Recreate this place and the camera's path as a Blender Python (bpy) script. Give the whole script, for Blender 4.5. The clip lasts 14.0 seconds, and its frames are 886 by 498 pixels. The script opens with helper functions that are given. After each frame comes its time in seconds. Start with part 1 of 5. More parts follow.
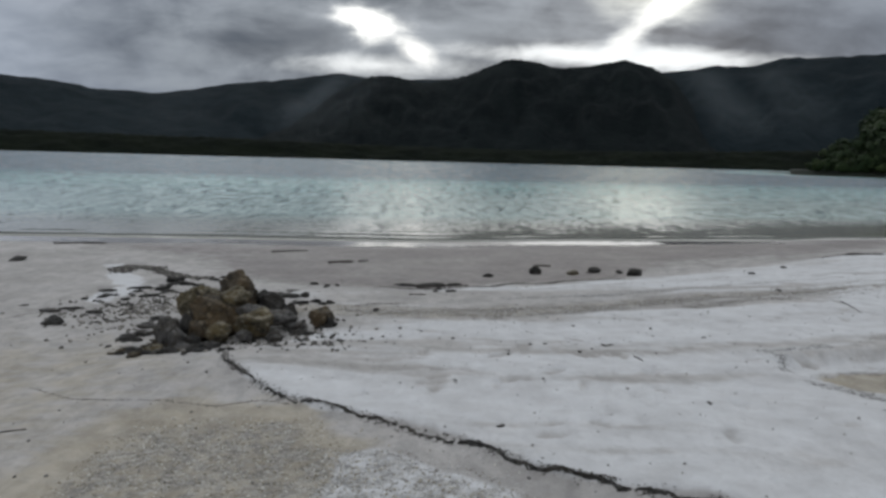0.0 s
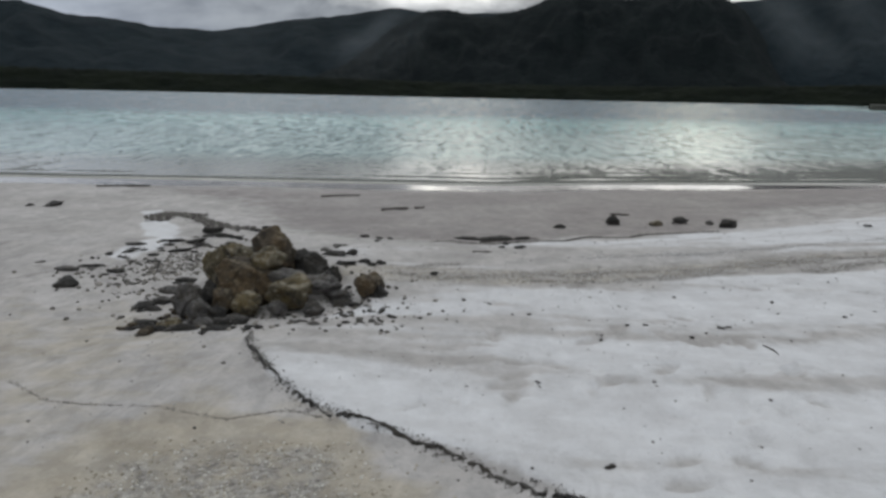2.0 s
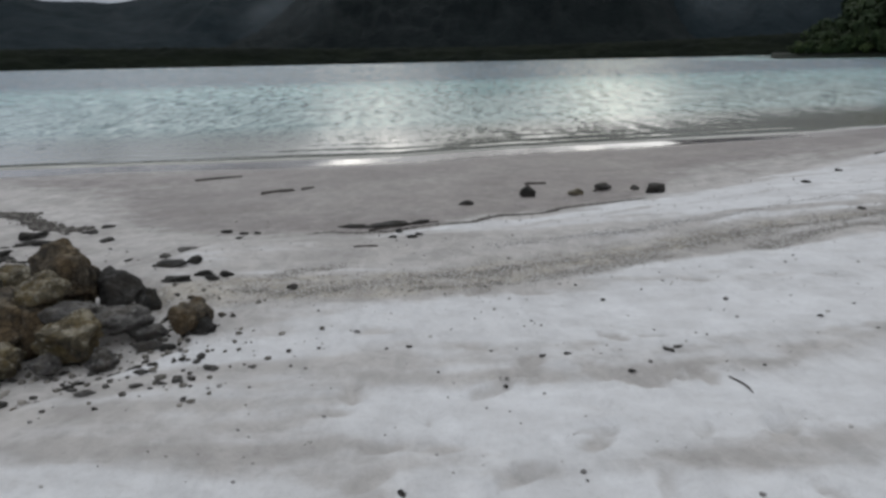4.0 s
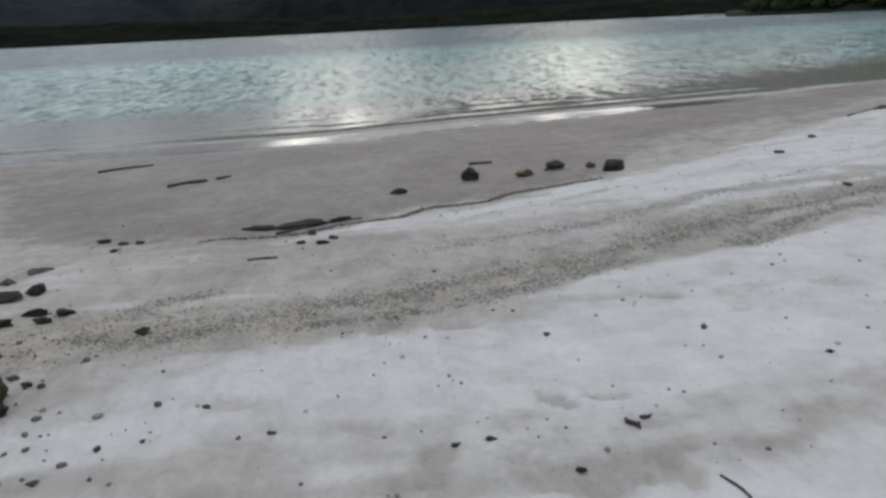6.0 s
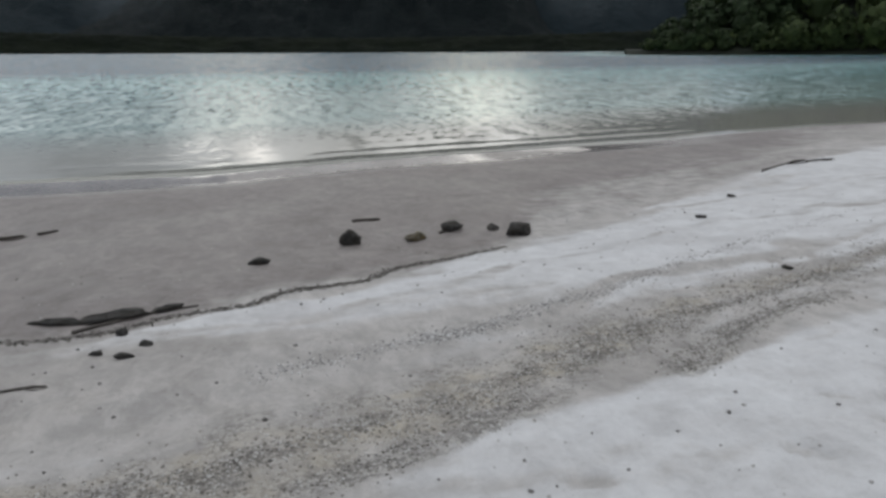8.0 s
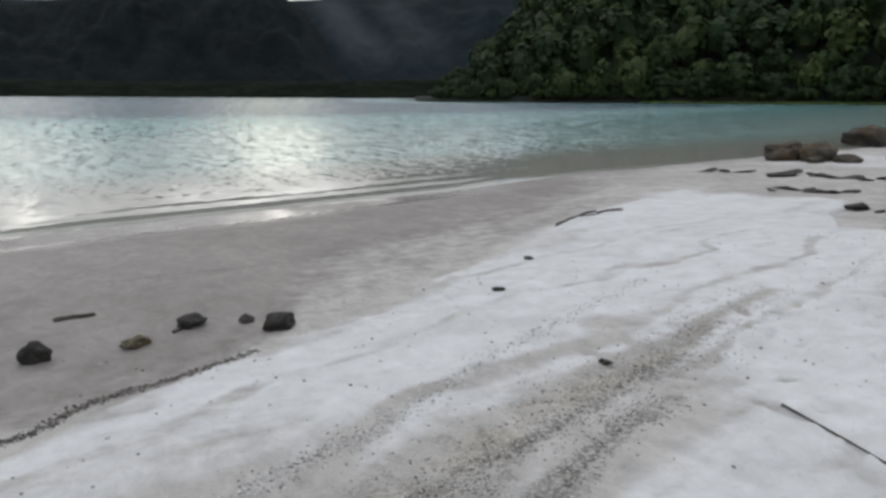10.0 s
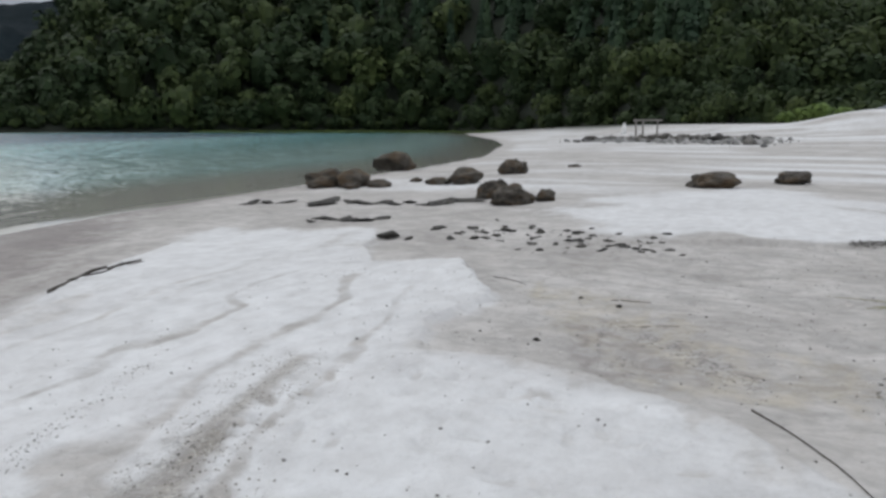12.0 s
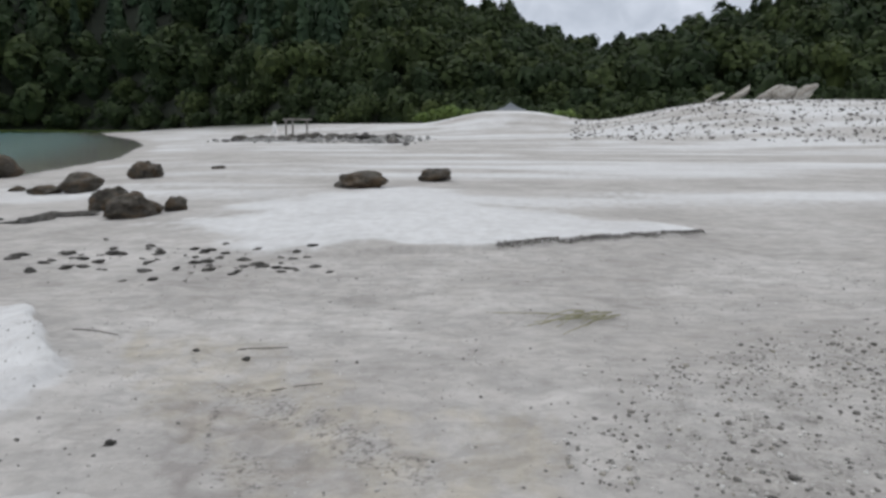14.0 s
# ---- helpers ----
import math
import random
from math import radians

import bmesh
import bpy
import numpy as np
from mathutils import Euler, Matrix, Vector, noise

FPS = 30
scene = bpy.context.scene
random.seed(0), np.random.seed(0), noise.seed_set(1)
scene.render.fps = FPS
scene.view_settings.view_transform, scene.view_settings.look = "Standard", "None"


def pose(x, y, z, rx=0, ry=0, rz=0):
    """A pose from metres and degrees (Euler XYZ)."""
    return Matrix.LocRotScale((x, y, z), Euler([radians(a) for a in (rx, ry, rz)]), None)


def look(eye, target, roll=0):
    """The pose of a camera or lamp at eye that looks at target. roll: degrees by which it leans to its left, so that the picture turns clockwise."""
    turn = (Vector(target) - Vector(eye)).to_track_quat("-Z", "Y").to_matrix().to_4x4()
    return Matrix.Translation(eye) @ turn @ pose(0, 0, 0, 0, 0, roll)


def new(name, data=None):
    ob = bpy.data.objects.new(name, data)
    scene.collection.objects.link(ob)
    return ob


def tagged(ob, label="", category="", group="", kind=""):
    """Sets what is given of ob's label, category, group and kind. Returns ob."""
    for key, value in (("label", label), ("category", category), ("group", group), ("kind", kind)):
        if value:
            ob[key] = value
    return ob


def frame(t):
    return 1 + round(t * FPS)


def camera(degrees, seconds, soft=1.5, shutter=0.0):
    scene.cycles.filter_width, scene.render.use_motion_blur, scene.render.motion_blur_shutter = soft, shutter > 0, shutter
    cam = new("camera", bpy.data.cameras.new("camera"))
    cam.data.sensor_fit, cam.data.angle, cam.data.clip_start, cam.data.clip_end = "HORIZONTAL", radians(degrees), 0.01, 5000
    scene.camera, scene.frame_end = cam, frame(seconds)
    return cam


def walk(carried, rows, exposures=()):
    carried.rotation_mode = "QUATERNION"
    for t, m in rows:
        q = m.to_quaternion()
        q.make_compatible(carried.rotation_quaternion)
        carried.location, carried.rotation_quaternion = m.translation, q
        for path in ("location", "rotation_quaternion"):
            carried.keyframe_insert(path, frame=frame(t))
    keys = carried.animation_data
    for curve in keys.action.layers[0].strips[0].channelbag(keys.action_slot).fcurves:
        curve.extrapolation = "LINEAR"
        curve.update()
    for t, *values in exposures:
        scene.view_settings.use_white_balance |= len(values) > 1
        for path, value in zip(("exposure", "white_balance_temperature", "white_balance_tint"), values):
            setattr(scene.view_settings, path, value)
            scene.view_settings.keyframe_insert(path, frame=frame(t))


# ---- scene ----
cam = camera(62.0, 14.0, soft=3.0)
PATH = [
    (0, (-0.086, 0.472, 1.536), (-0.041, 2.458, 1.299), 1.5),
    (0.5, (-0.132, 0.593, 1.518), (-0.103, 2.574, 1.242), 1.4),
    (1, (-0.079, 0.936, 1.501), (-0.117, 2.906, 1.154), 1.0),
    (1.5, (-0.163, 1.306, 1.469), (-0.351, 3.232, 0.966), -0.6),
    (2, (-0.191, 1.72, 1.507), (-0.294, 3.676, 1.102), 1.2),
    (2.5, (-0.148, 2.087, 1.492), (-0.284, 4.057, 1.177), 0.8),
    (3, (-0.126, 2.495, 1.461), (-0.243, 4.459, 1.102), -1.1),
    (3.5, (0.028, 2.911, 1.435), (0.058, 4.86, 0.989), -0.3),
    (6, (0.6, 4.393, 1.383), (0.782, 6.299, 0.806), -2.8),
    (6.5, (0.744, 4.733, 1.419), (0.944, 6.598, 0.727), -1.7),
    (7, (0.851, 5.081, 1.457), (1.217, 6.949, 0.842), -0.5),
    (9.5, (1.59, 6.737, 1.469), (2.092, 8.615, 1.002), 0.1),
    (10, (1.863, 7.067, 1.456), (2.798, 8.788, 1.054), 0.3),
    (10.5, (2.163, 7.345, 1.48), (3.387, 8.882, 1.109), 0.5),
    (11, (2.493, 7.599, 1.479), (3.954, 8.921, 1.14), 0.5),
    (11.5, (2.836, 7.675, 1.478), (4.467, 8.79, 1.165), 0.3),
    (12, (3.192, 7.782, 1.467), (4.931, 8.715, 1.144), 0.1),
    (12.5, (3.612, 7.893, 1.457), (5.493, 8.484, 1.121), 0.6),
    (13, (4.018, 7.926, 1.452), (5.944, 8.349, 1.117), 1.0),
    (13.5, (4.394, 7.98, 1.435), (6.336, 8.325, 1.105), 0.7),
    (14, (4.815, 7.943, 1.427), (6.788, 8.012, 1.105), 0.2),
]
EXPOSURES = [(0.0, -0.1, 6330, 9), (1.0, 0.0, 6350, 9), (1.6, 0.08, 6450, 9), (2.3, 0.1, 6450, 9), (3.0, 0.09, 6400, 9), (3.5, 0.14, 6400, 10), (7.0, 0.05, 6450, 10), (9.5, 0.28, 6450, 10), (11.5, 0.48, 6450, 10), (14.0, 0.52, 6500, 10)]
walk(cam, [(t, look(eye, target, roll)) for t, eye, target, roll in PATH], EXPOSURES)

# ---- light: a heavy evening sky with two bright gaps low over the far ridge ----
SUN_AZIMUTH, SUN_ELEVATION = 15.0, 11.0


def bearing_vector(azimuth, elevation):
    a, e = radians(azimuth), radians(elevation)
    return Vector((math.sin(a) * math.cos(e), math.cos(a) * math.cos(e), math.sin(e)))


sun = new("sun", bpy.data.lights.new("sun", "SUN"))
sun.data.energy, sun.data.angle, sun.data.color = 0.06, radians(36), (1.0, 0.93, 0.8)
sun.matrix_world = look((0, 0, 60), Vector((0, 0, 60)) - bearing_vector(SUN_AZIMUTH, SUN_ELEVATION))


class Nodes:
    """A small builder for node trees."""

    def __init__(self, tree):
        self.tree = tree
        tree.nodes.clear()

    def add(self, kind, **settings):
        node = self.tree.nodes.new(kind)
        for key, value in settings.items():
            if key in node.inputs:
                node.inputs[key].default_value = value
            else:
                setattr(node, key, value)
        return node

    def link(self, a, b):
        self.tree.links.new(a, b)

    def feed(self, socket, value):
        if isinstance(value, bpy.types.NodeSocket):
            self.tree.links.new(value, socket)
        elif value is not None:
            socket.default_value = value

    def math(self, op, a, b=None, c=None, clamp=False):
        n = self.tree.nodes.new("ShaderNodeMath")
        n.operation, n.use_clamp = op, clamp
        for i, v in enumerate((a, b, c)):
            self.feed(n.inputs[i], v)
        return n.outputs[0]

    def span(self, value, a, b, c=0.0, d=1.0):
        n = self.tree.nodes.new("ShaderNodeMapRange")
        n.interpolation_type = "SMOOTHSTEP"
        for i, v in enumerate((value, a, b, c, d)):
            self.feed(n.inputs[i], v)
        return n.outputs[0]

    def mix(self, f, a, b, blend="MIX"):
        n = self.tree.nodes.new("ShaderNodeMix")
        n.data_type, n.blend_type = "RGBA", blend
        self.feed(n.inputs[0], f)
        for i, v in ((6, a), (7, b)):
            self.feed(n.inputs[i], (*v, 1.0) if isinstance(v, tuple) and len(v) == 3 else v)
        return n.outputs[2]

    def noise(self, vector, scale, detail=4.0, rough=0.55, warp=0.0):
        n = self.tree.nodes.new("ShaderNodeTexNoise")
        self.feed(n.inputs["Vector"], vector)
        for key, v in (("Scale", scale), ("Detail", detail), ("Roughness", rough), ("Distortion", warp)):
            n.inputs[key].default_value = v
        return n.outputs["Fac"]

    def mapped(self, vector, scale=(1, 1, 1), rotation=(0, 0, 0), place=(0, 0, 0)):
        n = self.tree.nodes.new("ShaderNodeMapping")
        self.feed(n.inputs["Vector"], vector)
        n.inputs["Scale"].default_value, n.inputs["Rotation"].default_value, n.inputs["Location"].default_value = scale, rotation, place
        return n.outputs[0]


world = bpy.data.worlds.new("sky")
scene.world = world
world.use_nodes = True
w = Nodes(world.node_tree)
way = w.add("ShaderNodeTexCoord").outputs["Generated"]
nishita = w.add("ShaderNodeTexSky", sky_type="NISHITA", sun_disc=False, sun_elevation=radians(SUN_ELEVATION), sun_rotation=radians(SUN_AZIMUTH))
xyz = w.add("ShaderNodeSeparateXYZ")
w.link(way, xyz.inputs[0])
up = w.math("MAXIMUM", xyz.outputs[2], 0.0)
# clouds lie on a flat sheet overhead, so that they crowd together towards the horizon
sheet = w.math("ADD", up, 0.4)
flat = w.add("ShaderNodeCombineXYZ")
w.link(w.math("DIVIDE", xyz.outputs[0], sheet), flat.inputs[0])
w.link(w.math("DIVIDE", xyz.outputs[1], sheet), flat.inputs[1])
big = w.noise(w.mapped(flat.outputs[0], (1.5, 1.6, 1), place=(3.1, 0.7, 0)), 1.6, 3.5, 0.5, 0.4)
small = w.noise(w.mapped(flat.outputs[0], (1.6, 1.9, 1), place=(8.0, 2.0, 0)), 5.0, 3.5, 0.5, 0.5)


def towards(azimuth, elevation):
    n = w.add("ShaderNodeVectorMath", operation="DOT_PRODUCT")
    w.link(way, n.inputs[0])
    n.inputs[1].default_value = bearing_vector(azimuth, elevation)
    return n.outputs["Value"]


broken = w.math("ADD", w.math("MULTIPLY", big, 0.55), w.math("MULTIPLY", small, 0.45))
# thick cloud stands against the low sun; thinner, paler cloud overhead and behind
facing = w.math("MULTIPLY", w.span(towards(4, 4), 0.82, 0.96), w.span(up, 0.2, 0.31, 1.0, 0.06))
dark = w.mix(facing, (0.51, 0.535, 0.575), (0.095, 0.108, 0.13))
pale = w.mix(facing, (0.81, 0.825, 0.855), (0.31, 0.335, 0.375))
clouds = w.mix(w.span(broken, 0.36, 0.66), dark, pale)
# long layers of blue-grey cloud low over the ridge
ahead = w.math("MAXIMUM", xyz.outputs[1], 0.02)
across, rise = w.math("DIVIDE", xyz.outputs[0], ahead), w.math("DIVIDE", xyz.outputs[2], ahead)
slab = w.add("ShaderNodeCombineXYZ")
w.link(across, slab.inputs[0])
w.link(rise, slab.inputs[1])
layers = w.noise(w.mapped(slab.outputs[0], (2.6, 13.0, 1), (0, 0, -0.07), (1.7, 4.4, 0)), 1.0, 4, 0.5, 0.3)
wisps = w.noise(w.mapped(slab.outputs[0], (10.0, 19.0, 1), (0, 0, 0.12), (5.0, 1.0, 0)), 1.0, 6, 0.58, 0.3)
tufts = w.math("ADD", w.math("MULTIPLY", layers, 0.6), w.math("MULTIPLY", wisps, 0.4))
banked = w.mix(w.span(tufts, 0.36, 0.64), (0.1, 0.115, 0.14), (0.37, 0.395, 0.43))
clouds = w.mix(w.math("MULTIPLY", facing, 0.9), clouds, banked)
# the cloud is greyer towards the horizon than overhead
low = w.span(up, 0.08, 0.4)
clouds = w.mix(low, w.mix(1.0, clouds, (0.62, 0.66, 0.73), "MULTIPLY"), clouds)
clouds = w.mix(0.015, clouds, w.mix(1.0, nishita.outputs[0], (0.12, 0.12, 0.12), "MULTIPLY"))
# the gaps: bright, ragged, slightly warm, thinning into the cloud round them


def gap(u, v, wide, tall, ragged, lean=0.0):
    dv = w.math("SUBTRACT", rise, v)
    du = w.math("DIVIDE", w.math("SUBTRACT", w.math("SUBTRACT", across, u), w.math("MULTIPLY", dv, lean)), wide)
    dv = w.math("DIVIDE", dv, tall)
    out = w.math("SQRT", w.math("ADD", w.math("MULTIPLY", du, du), w.math("MULTIPLY", dv, dv)))
    return w.math("ADD", w.math("SUBTRACT", 1.0, out), w.math("MULTIPLY", w.math("SUBTRACT", tufts, 0.5), ragged))


halo = w.span(gap(-0.06, 0.15, 0.5, 0.13, 2.2), 0.0, 0.9)
rim = w.math("MAXIMUM", w.span(gap(0.24, 0.144, 0.34, 0.022, 3.0), 0.0, 1.0), w.span(gap(-0.06, 0.124, 0.2, 0.026, 2.6), 0.0, 1.1))
# thin pale cloud above the gaps, thicker between the two
thin = w.math("MULTIPLY", w.span(gap(-0.24, 0.6, 0.42, 0.45, 1.2), 0.0, 0.45), w.span(rise, 0.22, 0.3))
glow = w.mix(w.math("MULTIPLY", thin, 0.8), clouds, (1.6, 1.63, 1.64))
heavy = w.math("MULTIPLY", w.span(gap(0.115, 0.45, 0.07, 0.4, 0.5), 0.0, 0.6), w.span(rise, 0.2, 0.28))
glow = w.mix(heavy, glow, (0.14, 0.155, 0.18))
glow = w.mix(w.math("MULTIPLY", halo, 0.5), glow, (0.5, 0.525, 0.55))
glow = w.mix(w.math("MULTIPLY", rim, 0.9), glow, (1.35, 1.35, 1.32))
for u, v, wide, tall, ragged, lean, bright in ((-0.075, 0.172, 0.062, 0.05, 4.4, -0.4, (3.2, 3.1, 2.85)), (-0.02, 0.14, 0.04, 0.035, 3.0, -0.8, (2.6, 2.5, 2.3)),
                                               (0.295, 0.2, 0.034, 0.07, 4.0, 1.0, (1.7, 1.66, 1.55)), (0.29, 0.36, 0.15, 0.2, 1.2, 0.0, (3.2, 3.08, 2.55)), (-0.04, 0.36, 0.14, 0.18, 1.2, 0.0, (2.5, 2.43, 2.15))):
    near_gap = gap(u, v, wide * 1.6, tall * 1.3, ragged * 0.8, lean)
    glow = w.mix(w.span(near_gap, 0.0, 1.0, 0.0, 0.6), glow, (0.62, 0.64, 0.67))
    glow = w.mix(w.span(gap(u, v, wide, tall, ragged, lean), 0.0, 1.3), glow, bright)
back = w.add("ShaderNodeBackground", Strength=1.0)
w.link(glow, back.inputs[0])
w.link(back.outputs[0], w.add("ShaderNodeOutputWorld").inputs[0])


# ---- the lie of the land ----
LAKE_Z = -0.36
SHORE = [(-3000, -250), (-300, 2), (-60, 13.2), (-20, 15.8), (-10, 16.9), (-5, 17.3), (0, 17.5), (2.5, 18.4), (6.2, 19.3), (9.5, 20.1), (14, 21.5),
         (21, 22.9), (34, 25.3), (48, 28.8), (62, 34.5), (80, 41.5), (112, 57), (180, 95), (262, 138), (290, 158), (264, 183),
         (218, 226), (166, 262), (262, 520), (430, 860), (790, 1560), (-3000, 1560)]


def shore_distance(x, y):
    """Metres from the waterline, positive on land."""
    px, py = np.asarray(x, float), np.asarray(y, float)
    best, inside = np.full(px.shape, 1e18), np.zeros(px.shape, bool)
    for (ax, ay), (bx, by) in zip(SHORE, SHORE[1:] + SHORE[:1]):
        ex, ey = bx - ax, by - ay
        s = np.clip(((px - ax) * ex + (py - ay) * ey) / (ex * ex + ey * ey), 0, 1)
        best = np.minimum(best, (px - ax - s * ex) ** 2 + (py - ay - s * ey) ** 2)
        inside ^= ((ay > py) != (by > py)) & (px < ex * (py - ay) / (ey if ey else 1e-9) + ax)
    return np.where(inside, -1, 1) * np.sqrt(best)


def ramp(x, a, b):
    s = np.clip((x - a) / (b - a), 0, 1)
    return s * s * (3 - 2 * s)


def base_height(x, y):
    x, y = np.asarray(x, float), np.asarray(y, float)
    d = shore_distance(x, y)
    near = np.interp(d, [-60, -12, -3, 0, 1.1, 2, 5, 6.3, 7.6, 9.5, 12, 60], [-4.5, -2, -0.62, -0.348, -0.372, -0.338, -0.28, -0.235, -0.15, -0.05, 0, 0])
    right = np.interp(d, [-60, -12, -3, 0, 0.8, 2.5, 5, 7, 9, 60], [-4.5, -2, -0.62, -0.36, -0.353, -0.27, -0.165, -0.07, -0.03, 0.02])
    z = near + (right - near) * ramp(x, 4, 9)
    # the ground falls a little round the left of the rock pile
    z = z - 0.13 * ramp(-x, 1.5, 3.2) * ramp(d, 7, 10) * ramp(y, 4, 6.5)
    # and dips a little under its front
    z = z - 0.08 * np.exp(-(((x + 1.9) / 1.2) ** 2 + ((y - 6.85) / 0.55) ** 2))
    land = ramp(d, 5, 40)
    z = z + land * (2.2 * ramp(x, 55, 115) + 0.3 * ramp(x, 110, 200))
    # a pale mound and a stony rise at the back of the beach
    z = z + 1.8 * np.exp(-((((x - 104) / 11.0) ** 2 + ((y - 2.5) / 8.5) ** 2)) ** 1.4)
    away, bearing = np.hypot(x - 4, y - 8), np.degrees(np.arctan2(x - 4, y - 8))
    z = z + 3.3 * ramp(bearing, 96.5, 110) * ramp(away, 62, 100)
    return z


def lattice(i, j, seed):
    h = (i.astype(np.int64) * 374761393 + j.astype(np.int64) * 668265263 + seed * 974634777) & 0x7FFFFFFF
    h = ((h ^ (h >> 13)) * 1274126177) & 0x7FFFFFFF
    return ((h ^ (h >> 16)) & 0xFFFF) / 65535.0


def grain(x, y, size, seed=0):
    """Smooth value noise from 0 to 1 with lumps of that size in metres."""
    u, v = np.asarray(x, float) / size, np.asarray(y, float) / size
    i, j = np.floor(u), np.floor(v)
    fu, fv = u - i, v - j
    fu, fv = fu * fu * (3 - 2 * fu), fv * fv * (3 - 2 * fv)
    a, b = lattice(i, j, seed), lattice(i + 1, j, seed)
    c, d = lattice(i, j + 1, seed), lattice(i + 1, j + 1, seed)
    return (a + (b - a) * fu) * (1 - fv) + (c + (d - c) * fu) * fv


def lumps(x, y, size, seed=0, octaves=4):
    return sum(grain(x, y, size / 2 ** k, seed + k) * 0.5 ** k for k in range(octaves)) / sum(0.5 ** k for k in range(octaves))


def inside_by(points, x, y):
    """Metres inside an outline (negative outside)."""
    best, inside = np.full(np.shape(x), 1e18), np.zeros(np.shape(x), bool)
    for (ax, ay), (bx, by) in zip(points, points[1:] + points[:1]):
        ex, ey = bx - ax, by - ay
        s = np.clip(((x - ax) * ex + (y - ay) * ey) / (ex * ex + ey * ey), 0, 1)
        best = np.minimum(best, (x - ax - s * ex) ** 2 + (y - ay - s * ey) ** 2)
        inside ^= ((ay > y) != (by > y)) & (x < ex * (y - ay) / (ey if ey else 1e-9) + ax)
    return np.where(inside, 1, -1) * np.sqrt(best)


def from_line(points, x, y):
    """Metres from an open line."""
    best = np.full(np.shape(x), 1e18)
    for (ax, ay), (bx, by) in zip(points, points[1:]):
        ex, ey = bx - ax, by - ay
        s = np.clip(((x - ax) * ex + (y - ay) * ey) / (ex * ex + ey * ey), 0, 1)
        best = np.minimum(best, (x - ax - s * ex) ** 2 + (y - ay - s * ey) ** 2)
    return np.sqrt(best)


# outlines on the beach, seen from above
SCARP = [(-1.66, 6.1), (-1.46, 5.68), (-1.31, 5.42), (-1.05, 5.09), (-0.66, 4.82), (-0.32, 4.61), (0.0, 4.37), (0.22, 4.2), (0.44, 3.99), (0.77, 3.83), (0.98, 3.71), (1.3, 3.66)]
CRUST = SCARP + [(3.0, 2.2), (5.0, 4.6), (5.9, 6.8), (6.45, 7.65), (6.8, 8.0), (7.1, 8.3), (7.3, 8.8), (7.5, 9.6), (7.35, 10.2), (8.0, 10.5), (9.0, 10.42), (9.63, 10.85),
                 (10.55, 11.48), (10.1, 12.4), (11.2, 13.2), (12.55, 13.9), (12.6, 14.6), (12.3, 17.0), (8.6, 15.2), (5.1, 13.0), (3.35, 12.1), (2.4, 11.4), (1.3, 10.85),
                 (0.3, 10.4), (-0.4, 10.0), (-1.5, 9.9), (-1.9, 8.6), (-1.2, 7.6), (-1.0, 7.0)]
TONGUE = [(13.3, 11.2), (15.5, 13.0), (19.1, 12.6), (23.5, 10.4), (22.5, 8.0), (20.98, 7.4), (18.0, 6.15), (14.96, 4.72), (14.2, 6.3), (13.54, 7.6), (13.0, 9.4)]
TONGUE_EDGE = [(14.96, 4.72), (14.55, 5.6), (14.2, 6.3), (13.85, 7.0), (13.54, 7.6)]
WET_EDGE = [(-400, 20), (-60, 11.5), (-12, 15.6), (-8, 15.0), (-5, 13.2), (-3.6, 11.5), (-2.6, 10.6), (-1.5, 10.2), (-0.3, 10.2), (0.4, 10.5), (1.3, 10.9), (2.5, 11.45), (3.35, 12.1), (4.2, 13.5), (5.0, 14.4), (6.2, 15.0), (8.0, 15.3),
            (10, 16.8), (14, 19.3), (21, 21.6), (34, 24.2), (48, 27.8), (62, 33.4), (80, 40.2), (112, 55.5), (260, 137)]
SEAM = [(-0.75, 10.15), (-0.1, 10.3), (0.34, 10.55), (0.84, 10.68), (1.07, 10.88), (1.41, 10.96), (1.67, 11.04), (1.97, 11.36), (2.44, 11.5), (3.02, 11.82)]
GRIT_BAND = [(-1.2, 7.9), (-0.6, 8.05), (0.0, 8.05), (0.6, 8.2), (1.6, 8.65), (2.6, 9.2), (3.3, 9.6), (4.1, 9.95), (5.1, 10.2), (6.0, 10.6), (6.9, 10.85)]
GRIT_ROWS = [[(0.4, 8.22), (0.94, 8.43), (1.48, 8.62), (1.99, 8.79), (2.84, 9.36), (3.5, 9.56), (4.5, 9.95), (5.1, 10.15)], [(-0.93, 7.92), (-0.54, 7.85), (-0.09, 8.07), (0.46, 8.3), (0.87, 8.28)],
             [(-0.84, 8.27), (-0.62, 8.52), (-0.3, 8.68)], [(2.45, 8.98), (2.97, 9.3), (3.36, 9.44)], [(3.02, 8.82), (3.52, 9.18), (4.23, 9.58), (4.63, 9.67)], [(0.2, 7.9), (0.9, 8.05), (1.5, 8.3), (2.2, 8.7)]]
PALE_ROW = [(0.9, 9.3), (1.75, 9.54), (2.12, 9.62), (2.59, 9.88), (3.16, 10.1), (4.27, 10.79), (6.45, 11.81)]
TAN_GRIT = [(-0.5, 4.2), (-0.9, 4.7), (-1.45, 4.7), (-1.8, 4.2), (-1.8, 3.3), (-0.9, 2.4), (0.1, 2.6), (0.42, 3.5)]
PALE_GRIT = [(-0.5, 4.14), (-0.32, 4.22), (-0.17, 4.16), (0.05, 3.97), (0.35, 3.78), (0.45, 3.45), (-0.1, 3.0), (-0.6, 3.4)]
HOLLOW = [(2.8, 6.4), (3.2, 6.6), (3.9, 6.75), (4.5, 6.0), (3.8, 5.2), (3.0, 5.45), (2.75, 5.9)]
